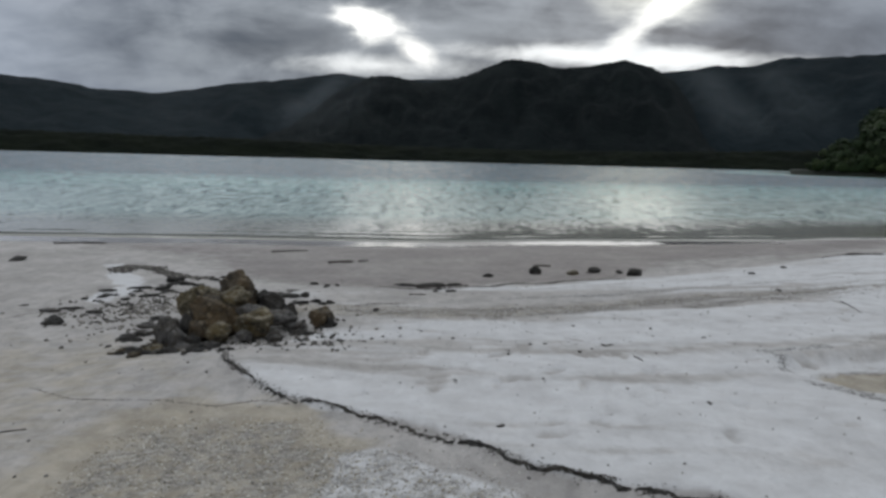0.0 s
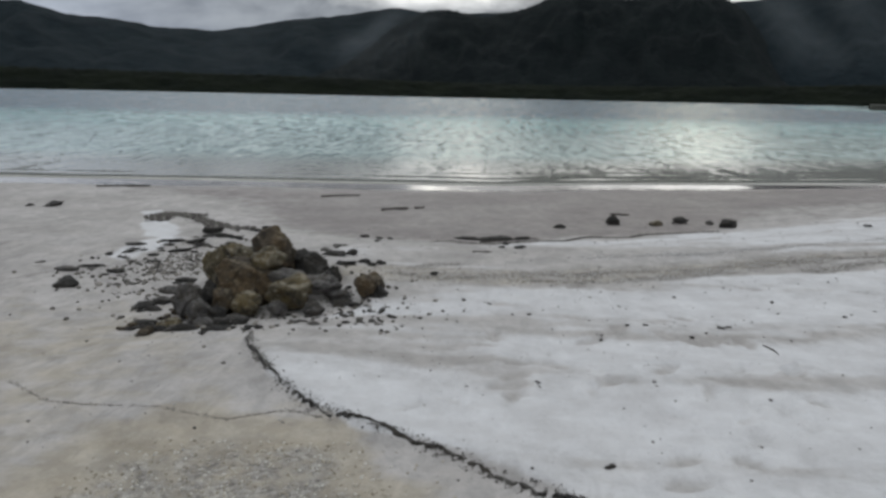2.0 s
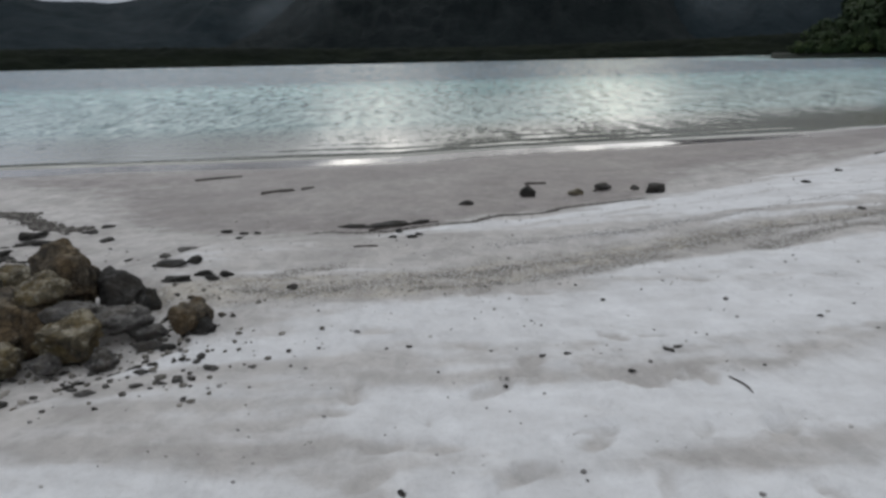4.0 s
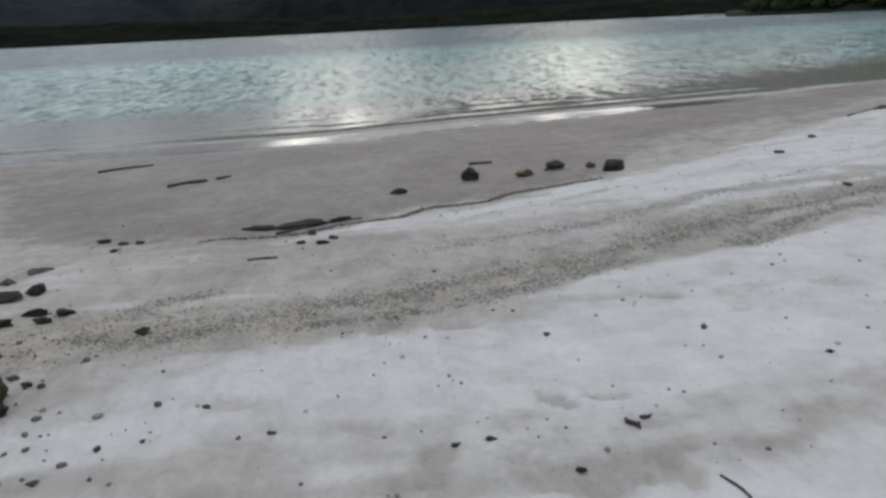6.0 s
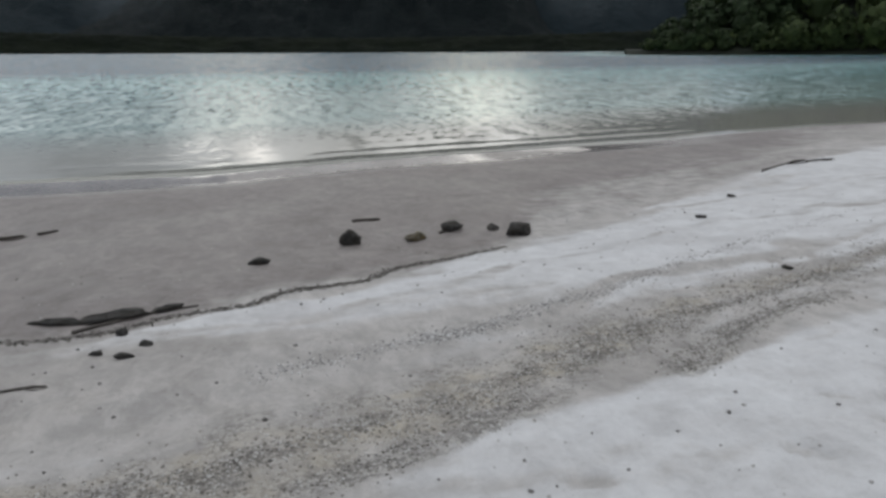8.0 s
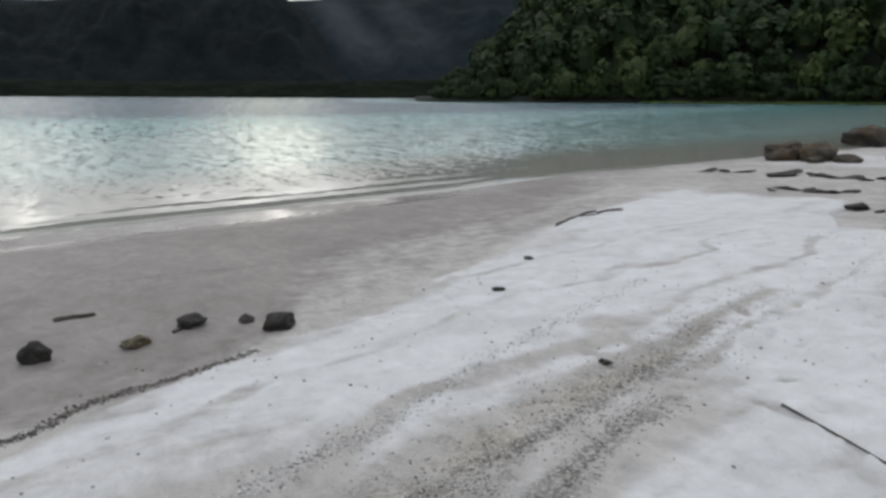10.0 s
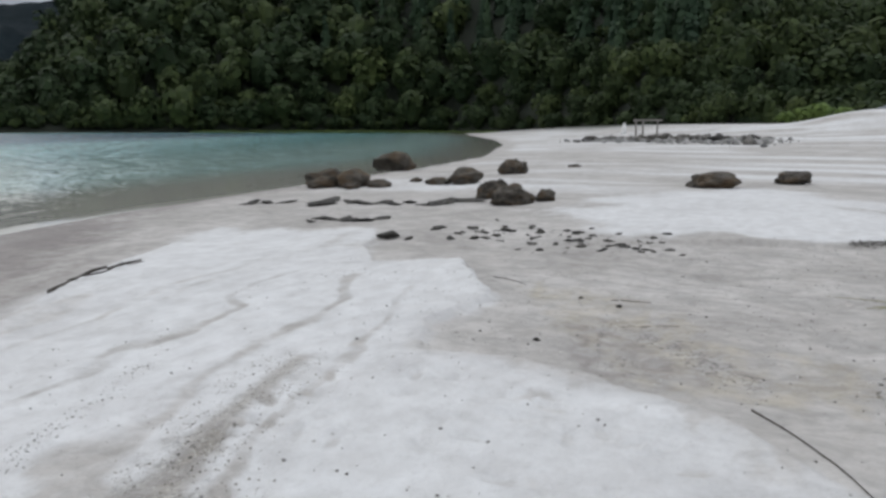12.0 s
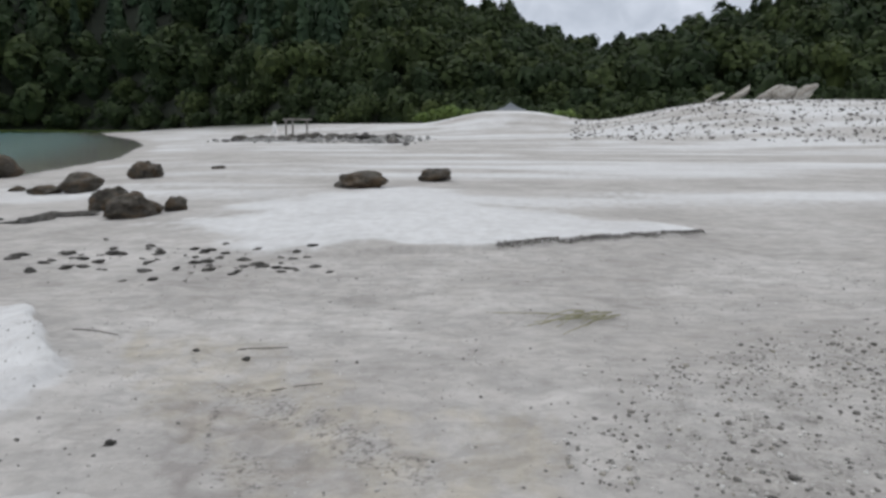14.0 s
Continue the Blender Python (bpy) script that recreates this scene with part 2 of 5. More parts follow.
CRACK = [(-2.75, 5.4), (-2.38, 5.1), (-2.08, 5.03), (-1.74, 5.02), (-1.37, 4.9), (-1.1, 5.02), (-0.84, 4.93), (-0.4, 4.66)]
PEBBLE_FIELD = [(7.9, 7.5), (8.7, 7.0), (9.5, 6.3), (10.2, 4.8), (9.5, 2.8), (7.4, 3.8), (7.2, 6.6)]
GULLY = [(9.6, 10.3), (9.1, 9.6), (8.7, 9.2), (8.3, 9.0), (7.95, 8.7), (7.8, 8.3), (7.9, 7.9)]

# faint grey lines left on the crust by falling water: metres from the shore, strength, half width
SWASH = [(6.2, 0.5, 0.14), (7.1, 0.45, 0.12), (7.9, 0.55, 0.16), (8.6, 0.4, 0.1)]
rng = random.Random(7)
PRINTS = [(rng.uniform(0.4, 5.2), rng.uniform(4.4, 8.4), rng.uniform(0, 3.14)) for _ in range(70)]
PRINTS += [(rng.uniform(4.6, 7.0), rng.uniform(8.2, 10.6), rng.uniform(0, 3.14)) for _ in range(62)]
PRINTS += [(rng.uniform(-0.6, 1.6), rng.uniform(5.0, 7.2), rng.uniform(0, 3.14)) for _ in range(22)]
PRINTS += [(rng.uniform(7.6, 12.0), rng.uniform(3.5, 10.0), rng.uniform(0, 3.14)) for _ in range(40)]


def beach_height(x, y, fine=True):
    x, y = np.asarray(x, float), np.asarray(y, float)
    z = base_height(x, y)
    d = shore_distance(x, y)
    land = ramp(d, 0.6, 4)
    close = ramp(x, 17, 14.5) * ramp(x, -7, -4.5) * ramp(y, 15.5, 13.5)
    wob = (lumps(x, y, 0.35, 3) - 0.5) * 0.14 * close
    c = inside_by(CRUST, x, y) + wob
    z = z + 0.05 * ramp(c, -0.035, 0.03) * np.exp(-np.maximum(c, 0) / 1.2) * ramp(from_line(WET_EDGE[6:14], x, y), 0.3, 1.0)
    z = z + 0.045 * ramp(c, -0.01, 0.04) * ramp(np.hypot(x - 9.9, y - 11.0), 1.3, 0.4) * ramp(c, 0.9, 0.1)
    tongue = inside_by(TONGUE, x, y) + wob
    z = z + 0.09 * ramp(tongue, -0.06, 0.05) * np.exp(-np.maximum(tongue, 0) / 2.5) * ramp(from_line(TONGUE_EDGE, x, y), 3.5, 0.5)
    z = z + 0.12 * np.exp(-(((x - 18.5) / 4.5) ** 2 + ((y - 9.5) / 3.0) ** 2))
    z = z - 0.1 * ramp(inside_by(HOLLOW, x, y) + wob, -0.06, 0.12) - 0.03 * ramp(from_line(GULLY, x, y), 0.5, 0.05)
    z = z + land * ((lumps(x, y, 2.2, 21, 2) - 0.5) * 0.06 + close * (lumps(x, y, 0.6, 31, 3) - 0.5) * 0.03 + close * (lumps(x, y, 0.2, 35, 2) - 0.5) * 0.008)
    # low swash ridges along the shore
    run = d + (lumps(x, y, 4, 51) - 0.5) * 1.2
    z = z + 0.008 * land * np.sin(run * 4.2) * ramp(d, 12, 6)
    if fine:
        for px, py, a in PRINTS:
            near = (np.abs(x - px) < 0.3) & (np.abs(y - py) < 0.3)
            if near.any():
                u = (x[near] - px) * math.cos(a) + (y[near] - py) * math.sin(a)
                v = -(x[near] - px) * math.sin(a) + (y[near] - py) * math.cos(a)
                r = np.sqrt((u / 0.13) ** 2 + (v / 0.055) ** 2)
                z[near] += -0.018 * ramp(r, 1.1, 0.55) + 0.009 * np.exp(-((r - 1.35) / 0.25) ** 2)
    return z


def ground_at(x, y):
    return float(beach_height(np.array([x]), np.array([y]), False)[0])


# ---- materials ----
def material(name):
    m = bpy.data.materials.new(name)
    m.use_nodes = True
    n = Nodes(m.node_tree)
    out = n.add("ShaderNodeOutputMaterial")
    bsdf = n.add("ShaderNodeBsdfPrincipled")
    n.link(bsdf.outputs[0], out.inputs[0])
    return m, n, bsdf


def bumped(n, bsdf, height, strength, distance):
    b = n.add("ShaderNodeBump", Strength=strength, Distance=distance)
    n.link(height, b.inputs["Height"])
    n.link(b.outputs[0], bsdf.inputs["Normal"])


def ground_material():
    m, n, bsdf = material("beach_sand_and_salt_crust")
    at = n.add("ShaderNodeTexCoord").outputs["Object"]
    zone = n.add("ShaderNodeAttribute", attribute_name="zones")
    more = n.add("ShaderNodeAttribute", attribute_name="more")
    z, q = n.add("ShaderNodeSeparateColor"), n.add("ShaderNodeSeparateColor")
    n.link(zone.outputs["Color"], z.inputs[0])
    n.link(more.outputs["Color"], q.inputs[0])
    big, mid = n.noise(at, 0.55, 5), n.noise(n.mapped(at, (1, 1.6, 1), (0, 0, 0.35)), 3.2, 5, 0.6)
    fine, speck = n.noise(at, 34, 4, 0.65), n.noise(at, 120, 2, 0.7)
    cells = n.add("ShaderNodeTexVoronoi", Scale=52.0)
    n.link(at, cells.inputs["Vector"])
    tone = n.add("ShaderNodeSeparateColor")
    n.link(cells.outputs["Color"], tone.inputs[0])
    edge = n.math("MULTIPLY", n.math("SUBTRACT", mid, 0.5), 0.9)

    def mask(value, a=0.3, b=0.7):
        return n.span(n.math("ADD", value, edge), a, b)

    sand = n.mix(n.span(big, 0.35, 0.65), (0.42, 0.4, 0.38), (0.53, 0.51, 0.49))
    sand = n.mix(n.span(mid, 0.4, 0.75, 0, 0.45), sand, (0.40, 0.375, 0.345))
    tan = n.mix(n.span(mid, 0.3, 0.7), (0.40, 0.355, 0.28), (0.47, 0.43, 0.36))
    white = n.mix(n.span(mid, 0.3, 0.72), (0.725, 0.73, 0.735), (0.61, 0.607, 0.605))
    white = n.mix(n.span(big, 0.48, 0.7, 0, 0.35), white, (0.52, 0.51, 0.51))
    wet = n.mix(n.span(big, 0.35, 0.7), (0.225, 0.20, 0.19), (0.29, 0.265, 0.25))
    colour = n.mix(mask(q.outputs[0]), sand, tan)
    colour = n.mix(mask(z.outputs[0]), colour, white)
    colour = n.mix(mask(z.outputs[1], 0.2, 0.8), colour, wet)
    grit = n.mix(tone.outputs[0], (0.16, 0.15, 0.14), (0.55, 0.53, 0.49))
    gritty = n.math("MULTIPLY", mask(z.outputs[2], 0.35, 0.8), n.span(n.noise(at, 9, 4, 0.6), 0.35, 0.6))
    colour = n.mix(n.math("MULTIPLY", gritty, 0.75), colour, grit)
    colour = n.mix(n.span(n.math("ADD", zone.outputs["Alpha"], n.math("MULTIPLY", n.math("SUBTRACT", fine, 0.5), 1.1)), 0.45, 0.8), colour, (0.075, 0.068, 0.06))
    colour = n.mix(n.span(fine, 0.5, 0.8, 0, 0.28), colour, n.mix(1.0, colour, (0.55, 0.54, 0.52), "MULTIPLY"))
    blotch = n.math("MULTIPLY", n.span(n.noise(at, 13, 5, 0.62), 0.52, 0.68, 0, 0.22), n.math("SUBTRACT", 1.0, n.math("MULTIPLY", z.outputs[0], 0.7)))
    colour = n.mix(blotch, colour, (0.27, 0.255, 0.24))
    colour = n.mix(n.span(speck, 0.62, 0.75, 0, 0.35), colour, (0.16, 0.15, 0.14))
    mottle = n.span(n.noise(n.mapped(at, (2.6, 1.5, 1), (0, 0, 0.25)), 1.0, 6, 0.68, 0.8), 0.34, 0.66, 0.84, 1.05)
    patches = n.span(n.noise(n.mapped(at, (7.5, 4.2, 1), (0, 0, 0.5)), 1.0, 5, 0.7, 0.6), 0.36, 0.62, 0.84, 1.05)
    mottle = n.math("MULTIPLY", mottle, patches)
    mottle = n.math("ADD", n.math("MULTIPLY", mottle, n.math("SUBTRACT", 1.0, n.math("MULTIPLY", z.outputs[0], 0.75))), n.math("MULTIPLY", z.outputs[0], 0.75))
    grey = n.add("ShaderNodeCombineColor")
    for k in range(3):
        n.link(mottle, grey.inputs[k])
    colour = n.mix(1.0, colour, grey.outputs[0], "MULTIPLY")
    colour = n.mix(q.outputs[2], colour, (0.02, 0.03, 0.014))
    n.link(colour, bsdf.inputs["Base Color"])
    rough = n.mix(z.outputs[1], (0.93, 0.93, 0.93), (0.55, 0.55, 0.55))
    rough = n.mix(q.outputs[1], rough, (0.03, 0.03, 0.03))
    n.link(rough, bsdf.inputs["Roughness"])
    hump = n.math("ADD", n.math("MULTIPLY", fine, 0.5), n.math("MULTIPLY", n.noise(at, 11, 5, 0.6), 0.9))
    hump = n.math("ADD", hump, n.math("MULTIPLY", gritty, n.math("MULTIPLY", cells.outputs["Distance"], -0.9)))
    hump = n.math("ADD", hump, n.math("MULTIPLY", n.noise(at, 4.5, 4, 0.6), 0.8))
    hump = n.math("MULTIPLY", hump, n.math("SUBTRACT", 1.0, q.outputs[1]))
    bumped(n, bsdf, hump, 0.65, 0.024)
    return m


def rock_material(name, dark, mid_tone, light, stain, amount):
    m, n, bsdf = material(name)
    co = n.add("ShaderNodeTexCoord").outputs["Object"]
    info = n.add("ShaderNodeObjectInfo")
    shift = n.add("ShaderNodeVectorMath", operation="ADD")
    n.link(co, shift.inputs[0])
    n.link(n.math("MULTIPLY", info.outputs["Random"], 37.0), shift.inputs[1])
    at = shift.outputs[0]
    big, fine = n.noise(at, 3.5, 6, 0.6, 0.4), n.noise(at, 22, 5, 0.65)
    colour = n.mix(n.span(big, 0.3, 0.6), dark, mid_tone)
    colour = n.mix(n.span(n.noise(at, 7, 4), 0.55, 0.7, 0, 0.8), colour, light)
    colour = n.mix(n.span(n.noise(at, 2.1, 4), 0.45, 0.62, 0, amount), colour, stain)
    colour = n.mix(n.span(fine, 0.45, 0.75, 0, 0.6), colour, n.mix(1.0, colour, (0.4, 0.4, 0.4), "MULTIPLY"))
    colour = n.mix(n.span(info.outputs["Random"], 0.0, 1.0, 0.0, 0.3), colour, dark)
    bsdf.inputs["Roughness"].default_value = 0.88
    # dark pits and cracks, with pale crust on some of the high spots
    pits = n.add("ShaderNodeTexVoronoi", Scale=9.0, feature="DISTANCE_TO_EDGE")
    n.link(at, pits.inputs["Vector"])
    crack = n.span(n.math("ADD", pits.outputs["Distance"], n.math("MULTIPLY", n.math("SUBTRACT", fine, 0.5), 0.25)), 0.0, 0.09)
    colour = n.mix(crack, n.mix(1.0, colour, (0.62, 0.6, 0.58), "MULTIPLY"), colour)
    facing_up = n.add("ShaderNodeSeparateXYZ")
    n.link(n.add("ShaderNodeNewGeometry").outputs["Normal"], facing_up.inputs[0])
    dusted = n.math("MULTIPLY", n.span(facing_up.outputs[2], 0.55, 0.95), n.span(n.noise(at, 5, 5, 0.65), 0.45, 0.62, 0, 0.5))
    colour = n.mix(dusted, colour, light)
    n.link(colour, bsdf.inputs["Base Color"])
    relief = n.math("ADD", n.math("ADD", fine, n.math("MULTIPLY", big, 1.5)), n.math("MULTIPLY", crack, 0.8))
    bumped(n, bsdf, relief, 0.9, 0.03)
    return m


def plain_material(name, a, b, scale=8.0, rough=0.8, bump=0.4, stretch=(1, 1, 1), depth=0.01):
    m, n, bsdf = material(name)
    at = n.mapped(n.add("ShaderNodeTexCoord").outputs["Object"], stretch)
    f = n.noise(at, scale, 5, 0.6, 0.3)
    n.link(n.mix(n.span(f, 0.3, 0.7), a, b), bsdf.inputs["Base Color"])
    bsdf.inputs["Roughness"].default_value = rough
    bumped(n, bsdf, n.noise(at, scale * 3, 4), bump, depth)
    return m


def water_material():
    m, n, bsdf = material("lake_water")
    at = n.add("ShaderNodeTexCoord").outputs["Object"]
    depth = n.add("ShaderNodeAttribute", attribute_name="depth").outputs["Fac"]
    drift = n.noise(n.mapped(at, (0.012, 0.03, 1)), 1.0, 4)
    deep = n.math("ADD", depth, n.math("MULTIPLY", n.math("SUBTRACT", drift, 0.5), 0.22))
    colour = n.mix(n.span(deep, 0.0, 0.1), (0.36, 0.36, 0.32), (0.28, 0.39, 0.37))
    colour = n.mix(n.span(deep, 0.12, 0.45), colour, (0.16, 0.31, 0.31))
    colour = n.mix(n.span(deep, 0.55, 0.95), colour, (0.04, 0.10, 0.14))
    n.link(colour, bsdf.inputs["Base Color"])
    bsdf.inputs["IOR"].default_value = 1.333
    n.link(n.span(depth, 0.0, 0.12, 0.05, 0.1), bsdf.inputs["Roughness"])
    # the slope of the ripples, given straight to the surface so that it holds at any distance
    def slopes(scale, turn, detail):
        t = n.add("ShaderNodeTexNoise", Scale=1.0, Detail=detail, Roughness=0.5)
        n.link(n.mapped(at, scale, (0, 0, turn)), t.inputs["Vector"])
        v = n.add("ShaderNodeVectorMath", operation="SUBTRACT")
        n.link(t.outputs["Color"], v.inputs[0])
        v.inputs[1].default_value = (0.5, 0.5, 0.5)
        return v.outputs[0]

    both = n.add("ShaderNodeVectorMath", operation="MULTIPLY_ADD")
    n.link(slopes((1.6, 3.2, 1), 0.12, 2.0), both.inputs[0])
    both.inputs[1].default_value = (0.25, 0.25, 0.25)
    n.link(slopes((5.0, 7.0, 1), 0.25, 2.0), both.inputs[2])
    wide_too = n.add("ShaderNodeVectorMath", operation="MULTIPLY_ADD")
    n.link(slopes((2.4, 0.55, 1), 0.05, 2.0), wide_too.inputs[0])
    far_off = n.add("ShaderNodeCombineXYZ")
    for k in range(3):
        n.link(n.span(depth, 0.05, 0.6, 0.45, 1.0), far_off.inputs[k])
    n.link(far_off.outputs[0], wide_too.inputs[1])
    n.link(both.outputs[0], wide_too.inputs[2])
    # longer ripples that tell far out
    long_too = n.add("ShaderNodeVectorMath", operation="MULTIPLY_ADD")
    n.link(slopes((0.9, 0.1, 1), 0.03, 3.0), long_too.inputs[0])
    outer = n.add("ShaderNodeCombineXYZ")
    for k in range(3):
        n.link(n.span(depth, 0.25, 1.0, 0.0, 0.5), outer.inputs[k])
    n.link(outer.outputs[0], long_too.inputs[1])
    n.link(wide_too.outputs[0], long_too.inputs[2])
    sized = n.add("ShaderNodeVectorMath", operation="SCALE")
    # waves run in, so that their steeper faces look towards the beach
    lean = n.add("ShaderNodeVectorMath", operation="ADD")
    n.link(long_too.outputs[0], lean.inputs[0])
    lean.inputs[1].default_value = (0.0, -0.15, 0.0)
    n.link(lean.outputs[0], sized.inputs[0])
    n.link(n.math("ADD", n.span(depth, 0.004, 0.14, 0.02, 0.42), n.span(depth, 0.14, 0.9, 0.0, 0.75)), sized.inputs["Scale"])
    tipped = n.add("ShaderNodeVectorMath", operation="MULTIPLY_ADD")
    n.link(sized.outputs[0], tipped.inputs[0])
    tipped.inputs[1].default_value = (0.7, 1.0, 0.0)
    geo = n.add("ShaderNodeNewGeometry")
    n.link(geo.outputs["Normal"], tipped.inputs[2])
    unit = n.add("ShaderNodeVectorMath", operation="NORMALIZE")
    n.link(tipped.outputs[0], unit.inputs[0])
    n.link(unit.outputs[0], bsdf.inputs["Normal"])
    return m


def leaf_material(name, a, b, c):
    m, n, bsdf = material(name)
    island = n.add("ShaderNodeNewGeometry").outputs["Random Per Island"]
    tint = n.add("ShaderNodeAttribute", attribute_name="tint").outputs["Fac"]
    colour = n.mix(tint, a, b)
    colour = n.mix(n.span(island, 0.2, 1.0, 0, 0.5), colour, c)
    n.link(colour, bsdf.inputs["Base Color"])
    bsdf.inputs["Roughness"].default_value = 0.75
    bsdf.inputs["Specular IOR Level"].default_value = 0.2
    return m


def mountain_material(name, a, b, haze, strength):
    m, n, bsdf = material(name)
    at = n.add("ShaderNodeTexCoord").outputs["Object"]
    f = n.noise(at, 0.012, 6, 0.65)
    n.link(n.mix(n.span(f, 0.35, 0.65), a, b), bsdf.inputs["Base Color"])
    bsdf.inputs["Roughness"].default_value = 0.95
    bsdf.inputs["Specular IOR Level"].default_value = 0.05
    # the haze of distance is put in as a faint bluish glow of the slopes
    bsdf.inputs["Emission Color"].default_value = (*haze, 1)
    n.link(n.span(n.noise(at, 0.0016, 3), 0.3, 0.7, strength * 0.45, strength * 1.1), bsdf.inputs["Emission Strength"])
    bumped(n, bsdf, n.noise(at, 0.05, 5, 0.6), 0.7, 12.0)
    return m


SAND = ground_material()
WATER = water_material()
ROCK_BROWN = rock_material("brown_rock", (0.024, 0.02, 0.015), (0.11, 0.086, 0.056), (0.3, 0.25, 0.17), (0.17, 0.112, 0.05), 0.6)
ROCK_TAN = rock_material("tan_rock", (0.034, 0.029, 0.019), (0.185, 0.152, 0.088), (0.52, 0.48, 0.38), (0.25, 0.18, 0.065), 0.6)
ROCK_DARK = rock_material("dark_rock", (0.022, 0.022, 0.022), (0.06, 0.056, 0.05), (0.14, 0.135, 0.125), (0.075, 0.06, 0.04), 0.4)
ROCK_GREY = rock_material("grey_rock", (0.06, 0.056, 0.052), (0.16, 0.152, 0.145), (0.34, 0.33, 0.31), (0.16, 0.135, 0.1), 0.4)
ROCK_BOULDER = rock_material("brown_boulder", (0.035, 0.03, 0.025), (0.085, 0.074, 0.058), (0.15, 0.135, 0.11), (0.13, 0.075, 0.028), 0.55)
ROCK_PALE = rock_material("pale_rock", (0.3, 0.28, 0.25), (0.5, 0.48, 0.44), (0.65, 0.63, 0.6), (0.3, 0.25, 0.2), 0.3)
WOOD_DARK = plain_material("wet_driftwood", (0.035, 0.03, 0.026), (0.1, 0.088, 0.075), 12, 0.8, 0.6, (1, 1, 6))
WOOD_GREY = plain_material("weathered_wood", (0.16, 0.15, 0.14), (0.3, 0.285, 0.26), 10, 0.85, 0.5, (1, 1, 0.2))
STRAW = plain_material("dry_reed", (0.22, 0.21, 0.12), (0.34, 0.33, 0.2), 20, 0.8, 0.3)
STATUE = plain_material("white_stone", (0.62, 0.62, 0.61), (0.75, 0.75, 0.74), 4, 0.7, 0.2)
ROOF = plain_material("slate_blue_roof", (0.1, 0.115, 0.135), (0.16, 0.18, 0.2), 5, 0.6, 0.3)
BARK = plain_material("bark", (0.05, 0.042, 0.034), (0.12, 0.1, 0.08), 6, 0.9, 0.7)
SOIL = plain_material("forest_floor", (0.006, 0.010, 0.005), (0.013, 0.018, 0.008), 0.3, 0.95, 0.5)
LEAVES = leaf_material("broadleaf_foliage", (0.022, 0.038, 0.014), (0.07, 0.092, 0.027), (0.011, 0.02, 0.009))
NEEDLES = leaf_material("conifer_foliage", (0.024, 0.046, 0.024), (0.04, 0.068, 0.032), (0.015, 0.029, 0.017))
SHRUB = leaf_material("bright_shrub_foliage", (0.09, 0.14, 0.035), (0.14, 0.19, 0.05), (0.06, 0.1, 0.03))
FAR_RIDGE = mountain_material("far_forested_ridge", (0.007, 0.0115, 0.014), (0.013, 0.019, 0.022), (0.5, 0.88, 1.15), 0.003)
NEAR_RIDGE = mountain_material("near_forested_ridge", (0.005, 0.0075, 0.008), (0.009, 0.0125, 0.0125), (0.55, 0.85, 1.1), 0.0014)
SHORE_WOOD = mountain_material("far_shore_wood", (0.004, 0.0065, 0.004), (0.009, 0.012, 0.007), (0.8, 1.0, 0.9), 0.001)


# ---- building helpers ----
def mesh_from(name, verts, quads, smooth=True):
    """A mesh from arrays of places and four-cornered faces."""
    me = bpy.data.meshes.new(name)
    verts, quads = np.asarray(verts, np.float32), np.asarray(quads, np.int32)
    k = quads.shape[1]
    me.vertices.add(len(verts))
    me.vertices.foreach_set("co", verts.ravel())
    me.loops.add(quads.size)
    me.loops.foreach_set("vertex_index", quads.ravel())
    me.polygons.add(len(quads))
    me.polygons.foreach_set("loop_start", np.arange(0, quads.size, k, dtype=np.int32))
    me.polygons.foreach_set("use_smooth", np.full(len(quads), smooth))
    me.update(calc_edges=True)
    me.validate()
    return me


def grid_faces(rows, cols):
    i = np.arange(rows - 1)[:, None] * cols + np.arange(cols - 1)[None, :]
    return np.stack([i, i + 1, i + cols + 1, i + cols], -1).reshape(-1, 4)


def put(name, me, mat, parent=None, label=""):
    if mat is not None and not me.materials:
        me.materials.append(mat)
    ob = new(name, me)
    if parent is not None:
        ob.parent = parent
    if label:
        tagged(ob, label)
    return ob


def part(name, bm, mat, parent=None, label="", smooth=False):
    me = bpy.data.meshes.new(name)
    bm.to_mesh(me)
    bm.free()
    for p in me.polygons:
        p.use_smooth = smooth
    return put(name, me, mat, parent, label)


def graded(lo, hi, step, far_lo, far_hi, growth=1.07, cap=1e9, until=0.0):
    """Coordinates close together from lo to hi and wider apart beyond; no wider than cap as far as until."""
    mid = list(np.arange(lo, hi, step))
    sides = []
    for start, end, sign in ((mid[-1], far_hi, 1), (mid[0], far_lo, -1)):
        v, s, out = start, step, []
        while sign * v < sign * end:
            s = min(s * growth, cap) if abs(v) < until else s * 1.2
            v += sign * s
            out.append(v)
        sides.append(out)
    return np.array(sides[1][::-1] + mid + sides[0])


# ---- ground: one sheet from the beach to the horizon ----
xs, ys_ = graded(-4.2, 15.6, 0.04, -3200, 3200, 1.08, 1.4, 135), graded(3.2, 13.4, 0.04, -3200, 3200, 1.08, 1.6, 60)
ys = np.concatenate([ys_[ys_ < 13.4], np.arange(13.4, 24.0, 0.13), ys_[ys_ > 24.1]])
gx, gy = [a.ravel() for a in np.meshgrid(xs, ys)]
gz = beach_height(gx, gy)
ground = put("ground", mesh_from("ground", np.stack([gx, gy, gz], 1), grid_faces(len(ys), len(xs))), SAND)
tagged(ground, "pale grey sand and white salt crust beach, wet towards the water", "beach", kind="structure")

d = shore_distance(gx, gy)
wob = (lumps(gx, gy, 0.35, 3) - 0.5) * 0.14
soft = (lumps(gx, gy, 1.3, 61) - 0.5)
c = inside_by(CRUST, gx, gy) + wob
